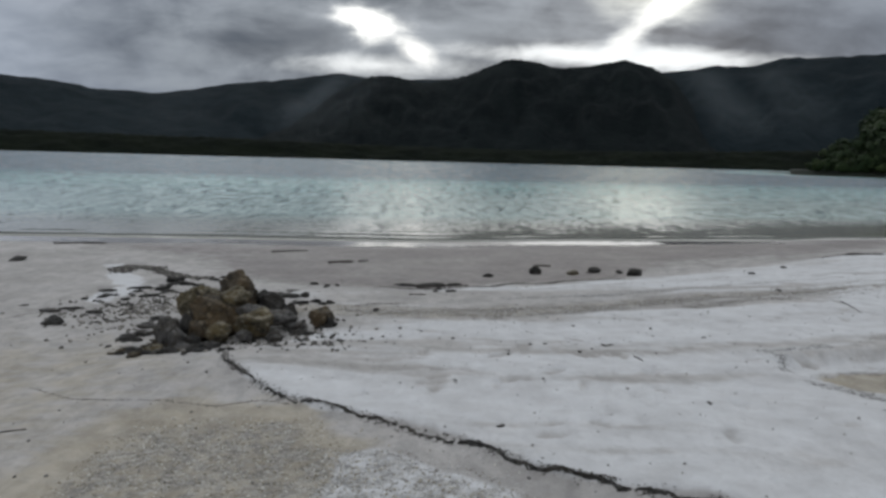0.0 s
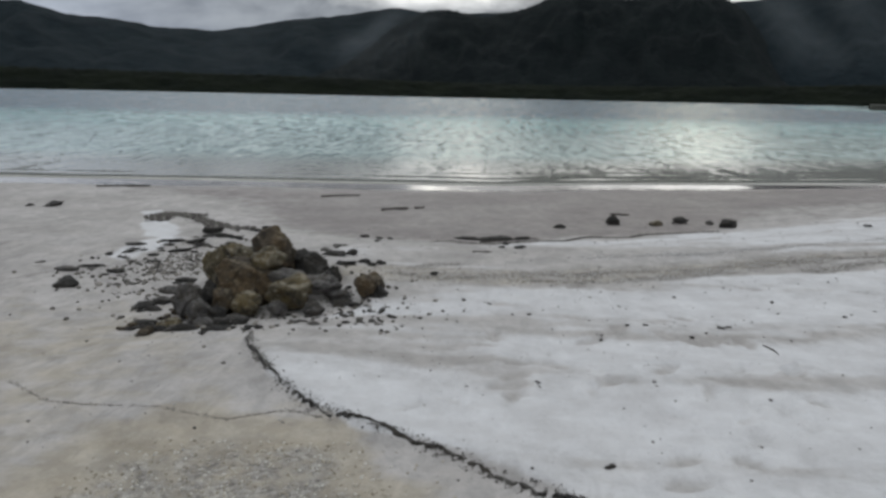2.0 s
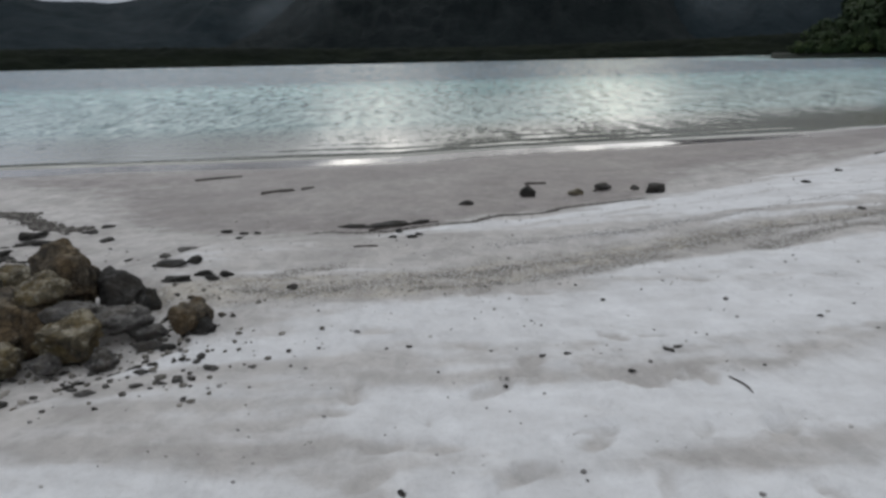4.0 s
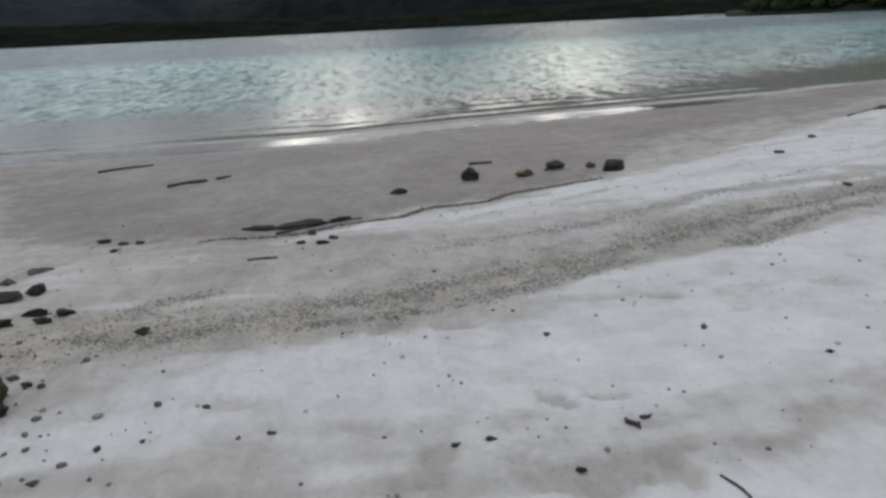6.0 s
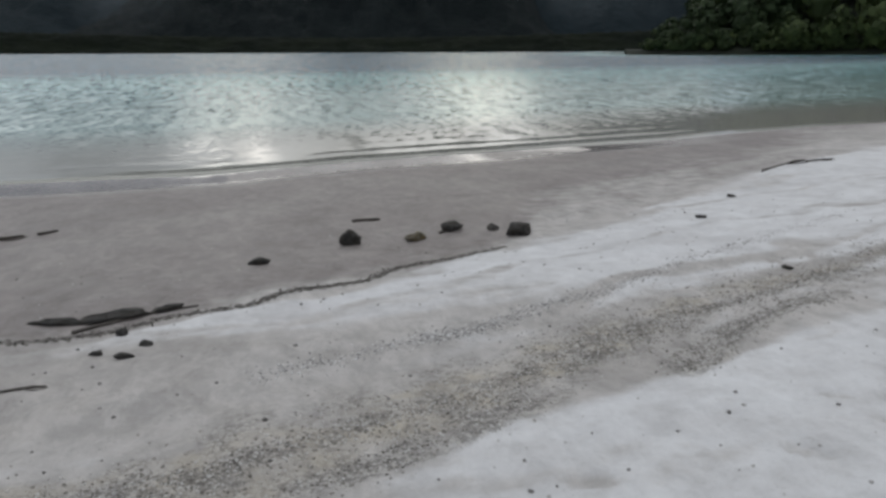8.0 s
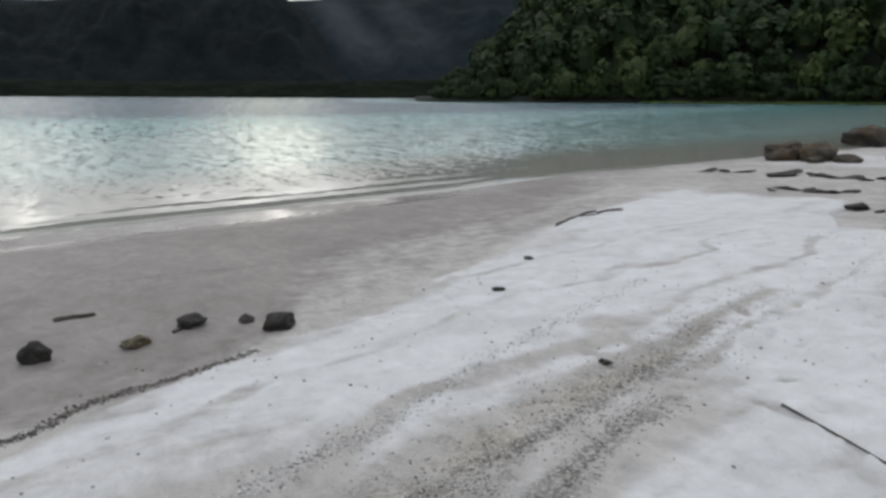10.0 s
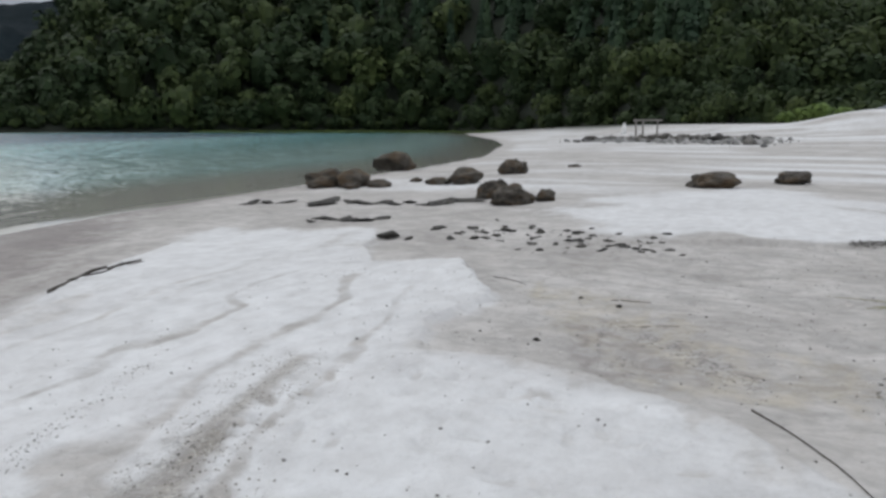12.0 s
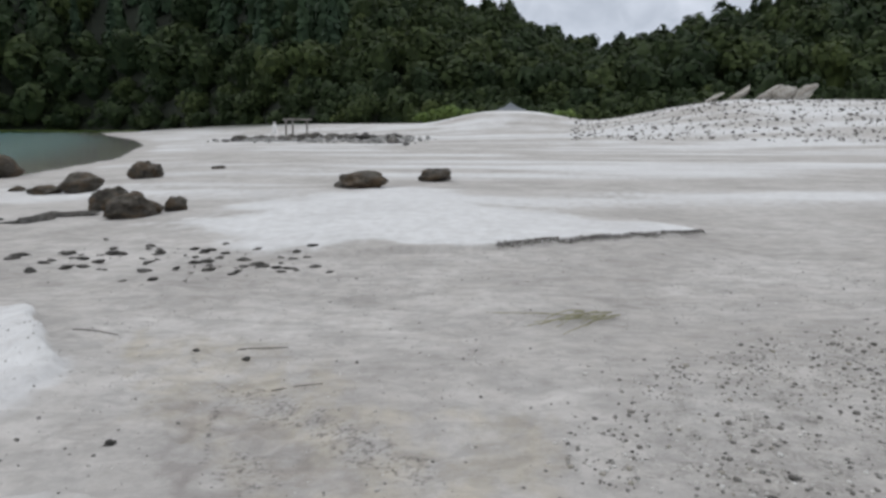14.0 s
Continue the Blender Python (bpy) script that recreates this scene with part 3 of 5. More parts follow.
# paler and greyer streaks left by the water, running along the shore
streak = lumps(gx * 0.13 + gy * 0.05, d + soft * 0.7, 0.5, 91, 4)
fuzz = 0.04 + 0.45 * ramp(gx, 2.5, 4.0) * ramp(d, 8.5, 7.0) + 0.5 * ramp(gx, 5.5, 6.6) * ramp(np.hypot(gx - 10.2, gy - 11.3), 0.6, 1.6)
limit = ramp(c + soft * fuzz, -fuzz, fuzz)
white = limit * np.clip(0.68 + 1.9 * (streak - 0.47) + 0.35 * soft + 0.12 * ramp(gx, 2, 6) - 0.25 * ramp(np.abs(gy - 8.7 - 0.25 * gx), 1.6, 0.4) + 0.22 * ramp(gy + soft, 6.9, 6.0) * ramp(gx + soft, -0.4, 0.8), 0, 1)
white = white * (1 - 0.3 * ramp(1.9 - gx + soft * 1.5, 0, 1.0) * ramp(gy + soft, 6.1, 7.1) * ramp(gy, 9.0, 8.3))
white = np.maximum(white, ramp(inside_by(TONGUE, gx, gy) + wob + soft * 2.0 * ramp(from_line(TONGUE_EDGE, gx, gy), 0.2, 1.5), -0.08 - 0.5 * ramp(from_line(TONGUE_EDGE, gx, gy), 0.3, 2.5), 0.1 + 1.5 * ramp(from_line(TONGUE_EDGE, gx, gy), 0.3, 2.5)) * (0.85 + 0.5 * (streak - 0.5)))
plates = np.maximum(ramp(7.9 - gx + soft, 0, 1.2) * ramp(gx, 4.6, 5.6) * ramp(gy, 7.4, 8.2), ramp(gx, 6.6, 7.6) * ramp(gy, 10.3, 10.7))
white = np.maximum(white, limit * plates * (0.75 + 0.8 * (streak - 0.4)) * ramp(d, 4.5, 6.5))
white = np.maximum(white, ramp(inside_by([(-5.4, 12.5), (-5.1, 12.8), (-4.5, 11.4), (-3.65, 10.1), (-3.45, 9.2), (-3.7, 8.5), (-4.3, 8.8), (-4.1, 10.0), (-4.6, 11.0)], gx, gy) + soft * 0.7 + wob, -0.05, 0.16))
far_white = ramp(gx, 14, 22) * ramp(d, 0.6, 2.0) * (0.3 + 1.5 * (lumps(gx * 1.1, gy * 0.3, 2.6, 71) - 0.4))
for level, depth_, thick in SWASH:
    white = white * (1 - depth_ * ramp(np.abs(d - level + soft * 0.9), thick, 0.02) * ramp(streak, 0.3, 0.5) * ramp(gx, 0.5, 2.0) * ramp(gx, 12, 9))
white = np.clip(np.maximum(white, far_white), 0, 1)
edge_y = np.interp(gx, [p[0] for p in WET_EDGE], [p[1] for p in WET_EDGE])
blur = 0.12 + 0.5 * ramp(gx, 3.0, 4.5) + 1.9 * ramp(-gx, 1.5, 4.5)
over = gy - edge_y + soft * (0.25 + blur * 0.5) + wob * 0.5
wet = 0.5 * ramp(over, -0.4 * blur, blur) + 0.5 * ramp(over, -0.4 * blur, 0.6 + blur + 1.0 * ramp(gx, 3.0, 5))
wet = np.maximum(wet, 0.42 * ramp(gy - 0.55 * gx - 10.2 + soft * 0.8, -0.4, 0.7) * ramp(gx, 2.5, 3.6) * ramp(gx, 16, 9))
wet = wet * ramp(gx, 300, 200) * (1 - 0.5 * ramp(gx, 9, 14)) * (1 - 0.35 * ramp(-gx, 2, 4)) * (0.8 + 0.5 * (streak - 0.3))
band = from_line(GRIT_BAND, gx, gy)
wide = 0.42 - 0.05 * np.clip(gx, 0, 6)
rows_by = np.min([from_line(row, gx, gy) for row in GRIT_ROWS], 0)
gravel = 0.6 * ramp(band + soft * 0.5, wide + 0.2, wide - 0.15)
gravel = np.maximum(gravel, ramp(rows_by + soft * 0.2, 0.16, 0.03))
gravel = np.maximum(gravel, ramp(inside_by(TAN_GRIT, gx, gy) + soft * 0.6, -0.15, 0.3))
gravel = np.maximum(gravel, 0.6 * ramp(inside_by(PEBBLE_FIELD, gx, gy) + soft, -0.5, 0.5))
pale = ramp(inside_by(PALE_GRIT, gx, gy) + wob, -0.04, 0.06)
gravel = np.maximum(gravel, pale * 0.8)
white = np.clip(np.maximum(white * (1 - 0.75 * ramp(band, wide + 0.1, wide - 0.2)), pale * 0.95), 0, 1)
# shade under the crust's step, painted together with its line of debris
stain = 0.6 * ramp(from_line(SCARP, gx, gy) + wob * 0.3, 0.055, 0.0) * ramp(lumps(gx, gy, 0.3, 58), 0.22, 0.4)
stain = np.maximum(stain, 0.5 * ramp(from_line([(8.68, 9.08), (8.37, 8.73), (8.05, 8.44), (7.83, 8.16)], gx, gy) + wob * 3, 0.2, 0.02))
stain = np.maximum(stain, 0.5 * ramp(from_line([(7.97, 8.97), (7.76, 8.84)], gx, gy) + wob * 3, 0.15, 0.02))
grit_rows = lumps(gx * 0.5, gy - 0.42 * gx, 0.22, 47)
stain = np.maximum(stain, 0.34 * ramp(band + wob * 2.5, 0.42, 0.08) * ramp(grit_rows, 0.42, 0.62))
stain = np.maximum(stain, 0.6 * ramp(rows_by + wob * 1.2, 0.15, 0.0) * ramp(lumps(gx, gy, 0.3, 48), 0.3, 0.55))
stain = np.maximum(stain, 0.36 * ramp(from_line(PALE_ROW, gx, gy) + wob, 0.14, 0.0) * ramp(lumps(gx, gy, 0.5, 49), 0.35, 0.6))
# the broken rim of the hollow
for rim_line in ([(3.03, 6.16), (3.39, 6.3), (3.68, 6.25), (4.2, 6.1)], [(2.86, 6.68), (2.94, 6.5), (2.76, 5.98)], [(2.7, 5.61), (2.84, 5.48), (3.02, 5.25)], [(2.8, 6.66), (3.15, 6.75), (3.5, 6.85)]):
    stain = np.maximum(stain, 0.62 * ramp(from_line(rim_line, gx, gy) + wob * 2.0, 0.2, 0.0))
# dull smears on the sand beside the gully
for smear in ([(8.41, 9.2), (8.2, 9.04), (7.95, 8.78), (7.67, 8.4)], [(7.82, 9.2), (7.57, 9.0)], [(7.48, 10.1), (7.49, 9.7)], [(8.57, 9.43), (8.3, 9.42), (8.05, 9.37), (7.76, 9.27)]):
    wet = np.maximum(wet, 0.46 * ramp(from_line(smear, gx, gy) + wob * 3.0 + soft * 0.2, 0.22, 0.0) * ramp(lumps(gx, gy, 0.25, 59), 0.3, 0.6))
stain = np.maximum(stain, 0.6 * ramp(from_line(SEAM, gx, gy) + wob * 0.5, 0.09, 0.01))
stain = np.maximum(stain, 0.62 * ramp(from_line(CRACK, gx, gy), 0.06, 0.0))
# shadow of the tongue's raised edge, painted as a dark line
stain = np.maximum(stain, 0.6 * ramp(from_line(TONGUE_EDGE, gx, gy), 0.1, 0.02))
stain = np.maximum(stain, 0.45 * ramp(from_line([(-4.7, 11.65), (-4.91, 12.2), (-4.54, 12.24), (-3.97, 11.62), (-3.67, 11.22), (-3.24, 10.99)], gx, gy) + wob * 0.8, 0.13, 0.03))
stain = np.maximum(stain, 0.62 * ramp(from_line([(-4.9, 7.0), (-4.5, 7.7), (-4.1, 8.3), (-3.2, 9.0)], gx, gy) + wob * 0.3, 0.06, 0.01))
stain = np.maximum(stain, 0.6 * ramp(from_line([(2.3, 14.7), (4.1, 14.7), (5.9, 15.05), (8.0, 14.9)], gx, gy) + wob, 0.12, 0.02))
stain = np.maximum(stain, 0.3 * ramp(from_line(GULLY, gx, gy) + wob * 4, 0.38, 0.05))
stain = np.maximum(stain, 0.6 * ramp(from_line([(9.5, 9.8), (9.05, 9.55), (8.8, 9.32), (8.3, 9.24), (7.85, 9.1)], gx, gy) + wob * 0.3, 0.05, 0.0))
tan_zone = np.clip(0.5 * ramp(band, wide + 0.1, wide - 0.2) + ramp(-1.4 - gx + soft, -1.2, 1.5) * 0.55 * ramp(gy, 9, 6) + ramp(inside_by(TAN_GRIT, gx, gy) + soft, -0.4, 0.3) + 0.9 * ramp(inside_by(HOLLOW, gx, gy) + soft * 0.9, -0.1, 0.4)
                   + 0.45 * ramp(from_line(GULLY, gx, gy) + soft, 0.9, 0.2), 0, 1) * (1 - pale)
white = white * (1 - 0.85 * ramp(inside_by(HOLLOW, gx, gy) + soft * 0.9, -0.1, 0.4))
tread = np.zeros(len(gx))
for px, py, a in PRINTS:
    near = (np.abs(gx - px) < 0.25) & (np.abs(gy - py) < 0.25)
    u = (gx[near] - px) * math.cos(a) + (gy[near] - py) * math.sin(a)
    v = -(gx[near] - px) * math.sin(a) + (gy[near] - py) * math.cos(a)
    tread[near] = np.maximum(tread[near], ramp(np.sqrt((u / 0.13) ** 2 + (v / 0.055) ** 2) + wob[near] * 5, 1.2, 0.5))
white = white * (1 - 0.38 * tread)
# the clean broken plates at the tip of the crust
plate_tip = ramp(c, 0.0, 0.03) * np.maximum(ramp(gx, 8.6, 9.3) * ramp(gx, 11.2, 10.4) * ramp(gy, 10.3, 10.5) * ramp(c, 1.2, 0.5), 0.8 * ramp(np.hypot(gx - 12.0, gy - 13.9), 1.4, 0.6))
white = np.maximum(white, plate_tip * (0.82 + 0.5 * (streak - 0.45)))
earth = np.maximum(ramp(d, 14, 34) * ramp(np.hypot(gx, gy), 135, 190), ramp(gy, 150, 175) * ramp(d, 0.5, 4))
gloss = ramp(d + (lumps(gx, gy, 2.5, 81) - 0.5) * 0.4, 1.15, 0.8) * ramp(gx, 12, 7)
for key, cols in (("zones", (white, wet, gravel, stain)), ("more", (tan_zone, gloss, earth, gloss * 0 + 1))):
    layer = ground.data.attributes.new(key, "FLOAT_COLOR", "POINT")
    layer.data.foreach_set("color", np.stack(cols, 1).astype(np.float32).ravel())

# ---- lake: a sheet that follows the waterline, with small waves running in ----
lx = graded(-12, 24, 0.22, -3100, 800, 1.06, 20, 400)
ld = graded(-0.4, 1.0, 0.025, -2.5, 1900, 1.08, 30, 800)
shore_y = np.interp(lx, [p[0] for p in SHORE[:20]], [p[1] for p in SHORE[:20]])
wx, wd = [a.ravel() for a in np.meshgrid(lx, ld)]
wy = np.tile(shore_y, len(ld)) + wd
run = wd + 0.5 * (lumps(wx, wd, 3.0, 5) - 0.5)
wz = LAKE_Z - 0.004 - 0.05 * ramp(-wd, 0.25, 0.7) - 0.012 * ramp(wx, 7, 12) * ramp(wd, 0.6, 0.0) + 0.024 * ramp(wd + 0.25 * (lumps(wx, wd * 0, 2.5, 14) - 0.5), -0.5, 0.4)
wz = wz + 0.009 * ramp(lumps(wx, wd, 2.2, 19), 0.35, 0.7) * np.sin(run * 6.0 + 2.5 * lumps(wx, wd, 1.5, 8)) * np.exp(-np.maximum(wd, 0) / 1.6) * ramp(wd, 0.3, 0.9)
# the last small wave stands up just before it runs out on the sand
front = wd - 0.02 - 0.3 * (lumps(wx, wx * 0, 1.8, 15) - 0.5)
wz = wz + (0.006 + 0.024 * ramp(wx, 11, 6)) * ramp(front, 0.0, 0.05) * np.exp(-np.maximum(front, 0) / 0.3)
lake = put("water", mesh_from("water", np.stack([wx, wy, wz], 1), grid_faces(len(ld), len(lx))), WATER)
tagged(lake, "turquoise and grey lake water with small ripples", "lake", kind="structure")
layer = lake.data.attributes.new("depth", "FLOAT", "POINT")
layer.data.foreach_set("value", np.clip(np.maximum(-shore_distance(wx, wy), 0) / 70.0, 0, 1).astype(np.float32))


# ---- hills, seen from the beach by bearing and height above the horizon ----
def slope_sheet(name, mat, bearings, elevations, r0, r1, rough, seed, rows=26, cols=300, foot=0.0, back=1.15):
    az = np.linspace(bearings[0], bearings[-1], cols)
    el = np.interp(az, bearings, elevations)
    top = r1 * np.tan(np.radians(el)) + 1.5
    s = np.concatenate([np.linspace(0, 1, rows), [back]])
    a, t = np.meshgrid(az, s)
    r = r0 + (r1 - r0) * t
    x, y = 4 + r * np.sin(np.radians(a)), 8 + r * np.cos(np.radians(a))
    rise = np.clip(t, 0, 1) ** 0.9
    z = top[None, :] * rise * (1 + rough * (lumps(a * 9, t * 60, 12, seed) - 0.5) * (1 - np.clip(t, 0, 1)) * 2)
    z = z + np.where(t > 1, -0.2 * top[None, :], 0) + (grain(a * 60, t * 100, 2.0, seed + 3) - 0.5) * r1 * 0.0022 * rise + foot
    me = mesh_from(name, np.stack([x.ravel(), y.ravel(), z.ravel()], 1), grid_faces(rows + 1, cols))
    return tagged(put(name, me, mat), kind="structure")


FAR_AZ = [-110, -80, -60, -45, -34.3, -32.4, -29.6, -26.3, -24.1, -20.1, -17.8, -14.7, -11.5, -7.3, -3, 4, 12, 16.5, 19.3, 20.8, 23.4, 25.1, 27.9, 31.5, 35.1, 40, 46]
FAR_EL = [4, 5, 5.5, 5.0, 5.3, 5.6, 4.9, 4.75, 4.4, 4.25, 4.63, 5.3, 5.6, 6.35, 6.0, 6.3, 6.6, 6.8, 6.98, 7.25, 7.15, 7.7, 7.6, 7.75, 8.3, 8, 7]
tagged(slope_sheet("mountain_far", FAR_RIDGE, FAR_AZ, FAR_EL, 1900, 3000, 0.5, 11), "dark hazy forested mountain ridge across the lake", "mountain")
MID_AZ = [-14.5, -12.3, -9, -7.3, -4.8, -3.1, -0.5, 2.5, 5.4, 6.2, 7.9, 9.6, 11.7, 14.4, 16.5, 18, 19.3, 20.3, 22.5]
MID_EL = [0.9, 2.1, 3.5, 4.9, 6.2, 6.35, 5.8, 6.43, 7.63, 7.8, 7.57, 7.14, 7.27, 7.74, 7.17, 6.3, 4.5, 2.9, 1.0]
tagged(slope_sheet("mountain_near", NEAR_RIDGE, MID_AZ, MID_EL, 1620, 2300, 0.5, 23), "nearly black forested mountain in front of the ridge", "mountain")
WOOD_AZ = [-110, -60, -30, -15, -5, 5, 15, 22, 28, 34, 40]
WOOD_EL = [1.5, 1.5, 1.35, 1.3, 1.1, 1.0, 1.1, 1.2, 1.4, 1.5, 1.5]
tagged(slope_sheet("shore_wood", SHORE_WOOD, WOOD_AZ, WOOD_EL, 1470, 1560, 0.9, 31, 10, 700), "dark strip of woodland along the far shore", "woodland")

# slanting sunbeams in haze, painted on a pale see-through sheet: bearing and height at the top and at the foot, half
# width, density
def sunbeam_material():
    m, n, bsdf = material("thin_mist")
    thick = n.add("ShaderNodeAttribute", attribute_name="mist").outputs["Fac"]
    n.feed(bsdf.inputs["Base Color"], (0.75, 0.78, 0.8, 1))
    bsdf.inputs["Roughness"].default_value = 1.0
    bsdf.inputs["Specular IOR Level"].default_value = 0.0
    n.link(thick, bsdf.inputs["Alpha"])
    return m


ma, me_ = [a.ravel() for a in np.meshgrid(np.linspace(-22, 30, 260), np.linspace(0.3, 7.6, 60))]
beam_alpha = np.zeros(len(ma))
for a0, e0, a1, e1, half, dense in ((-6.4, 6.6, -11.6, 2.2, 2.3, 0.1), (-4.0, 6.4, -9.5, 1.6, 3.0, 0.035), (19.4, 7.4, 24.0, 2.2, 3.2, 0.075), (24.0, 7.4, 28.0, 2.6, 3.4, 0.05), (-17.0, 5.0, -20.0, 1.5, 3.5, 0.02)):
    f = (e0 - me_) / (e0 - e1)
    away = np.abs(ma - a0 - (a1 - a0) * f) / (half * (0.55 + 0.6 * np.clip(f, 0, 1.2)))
    beam_alpha = np.maximum(beam_alpha, dense * ramp(away, 1.0, 0.1) * ramp(f, -0.15, 0.25) * ramp(f, 1.15, 0.55))
beam_alpha = beam_alpha * (0.7 + 0.6 * lumps(ma * 0.5, me_ * 0.2, 1.5, 17))
mist = put("mist", mesh_from("mist", np.stack([4 + 1440 * np.sin(np.radians(ma)), 8 + 1440 * np.cos(np.radians(ma)), 1.5 + 1440 * np.tan(np.radians(me_))], 1), grid_faces(60, 260)), sunbeam_material())
mist.data.attributes.new("mist", "FLOAT", "POINT").data.foreach_set("value", beam_alpha.astype(np.float32))
tagged(mist, "pale slanting sunbeams in haze, painted on a sheet before the mountains", "mist", kind="stuff")

# the wooded hill at the end of the beach
HILL_AZ = [26.2, 27.4, 28.3, 29.9, 31.5, 33.5, 35.5, 38, 45, 60, 75, 85, 91.3, 92.8, 95.2, 97.6, 100.1, 101.7, 104.2, 107.5, 109.4, 118, 140, 180, 230, 260]
HILL_EL = [0.2, 0.5, 1.0, 2.3, 3.8, 5.9, 7.7, 10.0, 14, 16, 14, 11.5, 9.2, 8.3, 7.5, 6.9, 6.3, 6.7, 7.2, 7.9, 8.3, 10, 10, 8, 6, 4]
FOOT_AZ, FOOT_R = [26, 27.4, 30, 45, 62, 70, 78, 85, 95, 110, 130, 260], [335, 325, 312, 306, 302, 240, 172, 158, 152, 150, 140, 120]


def hill_height(az, r):
    foot = np.interp(az, FOOT_AZ, FOOT_R)
    top_r = foot + 185
    crown = 8.0
    top = np.maximum(top_r * np.tan(np.radians(np.interp(az, HILL_AZ, HILL_EL))) + 1.5 - crown, 1.5)
    s = np.clip((r - foot) / 185, 0, 1)
    return 1.5 + (top - 1.5) * s ** 0.85 + 6 * (lumps(az * 4, r, 45, 41) - 0.5) * s * (1 - s) * 4 - np.maximum(r - top_r, 0) * 0.25


ha, hr = np.meshgrid(np.linspace(26.2, 260, 420), np.concatenate([np.linspace(-6, 200, 40)]))
hr = hr + np.interp(ha, FOOT_AZ, FOOT_R)
hz = hill_height(ha, hr) - np.where(hr < np.interp(ha, FOOT_AZ, FOOT_R) - 2, 3, 0)
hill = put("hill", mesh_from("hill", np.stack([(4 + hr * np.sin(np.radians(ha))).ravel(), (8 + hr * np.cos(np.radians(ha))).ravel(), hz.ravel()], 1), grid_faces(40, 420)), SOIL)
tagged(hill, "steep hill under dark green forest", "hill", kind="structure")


# ---- trees ----
def crown_arrays(seed, conifer=False, clumps=420):
    """Leaf clumps (four corners each) of a crown about one unit wide, standing on the origin."""
    r = np.random.RandomState(seed)
    if conifer:
        h = r.uniform(0, 1, clumps) ** 1.3
        a = r.uniform(0, 2 * math.pi, clumps)
        rad = 0.34 * (1 - h) ** 0.85 * r.uniform(0.55, 1.08, clumps) + 0.02
        at = np.stack([rad * np.cos(a), rad * np.sin(a), 0.12 + 1.75 * h - 0.1 * rad], 1)
        out = np.stack([np.cos(a), np.sin(a), np.full(clumps, 0.5)], 1)
        size = r.uniform(0.05, 0.1, clumps)
    else:
        lobes = r.randint(9, 14)
        centre = r.normal(0, 1, (lobes, 3))
        centre /= np.linalg.norm(centre, axis=1)[:, None]
        centre = centre * r.uniform(0.12, 0.4, (lobes, 1)) * [1, 1, 0.8] + [0, 0, 0.52]
        size_l = r.uniform(0.15, 0.26, lobes)
        which = r.randint(0, lobes, clumps)
        out = r.normal(0, 1, (clumps, 3)) + [0, 0, 0.35]
        out /= np.linalg.norm(out, axis=1)[:, None]
        at = centre[which] + out * size_l[which][:, None] * r.uniform(0.86, 1.1, (clumps, 1))
        size = r.uniform(0.6, 1.25, clumps) * 0.98 / math.sqrt(clumps)
    out = out + r.normal(0, 0.15, out.shape)
    out /= np.linalg.norm(out, axis=1)[:, None]
    side = np.cross(out, r.normal(0, 1, out.shape))
    side /= np.linalg.norm(side, axis=1)[:, None]
    other = np.cross(out, side)
    s = size[:, None]
    corner = [at + s * (side * u + other * v) * r.uniform(0.7, 1.25, (clumps, 1)) for u, v in ((-1, -0.8), (0.9, -1), (1.1, 0.8), (-0.8, 1))]
    return np.stack(corner, 1)


def core_arrays(seed, conifer=False):
    """The dense shaded inside of a crown: a lumpy lathe of quads."""
    r = np.random.RandomState(seed + 99)
    rings = [(0.1, 0.02), (0.22, 0.2), (0.5, 0.27), (0.72, 0.2), (0.84, 0.04)] if not conifer else [(0.1, 0.03), (0.2, 0.26), (0.8, 0.16), (1.4, 0.06), (1.75, 0.01)]
    pts = np.array([[[q * math.cos(k * math.pi / 4) * r.uniform(0.75, 1.05), q * math.sin(k * math.pi / 4) * r.uniform(0.75, 1.05), z] for k in range(8)] for z, q in rings])
    quads = [[pts[i, k], pts[i, (k + 1) % 8], pts[i + 1, (k + 1) % 8], pts[i + 1, k]] for i in range(len(rings) - 1) for k in range(8)]
    return np.array(quads)


def trunk_mesh(seed, tall, conifer=False):
    """A tapered trunk with limbs that reach into the crown."""
    r = random.Random(seed)
    bm = bmesh.new()

    def limb(a, b, ra, rb):
        axis = (b - a).normalized()
        side = axis.orthogonal().normalized()
        other = axis.cross(side)
        rings = []
        for p, q in ((a, ra), (a.lerp(b, 0.5) + side * r.uniform(-0.04, 0.04), (ra + rb) / 2), (b, rb)):
            rings.append([bm.verts.new(p + (side * math.cos(k * math.pi / 3) + other * math.sin(k * math.pi / 3)) * q) for k in range(6)])
        for u, v in zip(rings, rings[1:]):
            for k in range(6):
                bm.faces.new((u[k], u[(k + 1) % 6], v[(k + 1) % 6], v[k]))

    limb(Vector((0, 0, -0.06)), Vector((r.uniform(-0.03, 0.03), r.uniform(-0.03, 0.03), tall)), 0.035, 0.012)
    for k in range(4 if not conifer else 2):
        z0, a = r.uniform(0.18, 0.4), r.uniform(0, 6.28)
        limb(Vector((0, 0, z0)), Vector((0.26 * math.cos(a), 0.26 * math.sin(a), z0 + r.uniform(0.15, 0.3))), 0.016, 0.005)
    me = bpy.data.meshes.new("trunk")
    bm.to_mesh(me)
    bm.free()
    return me


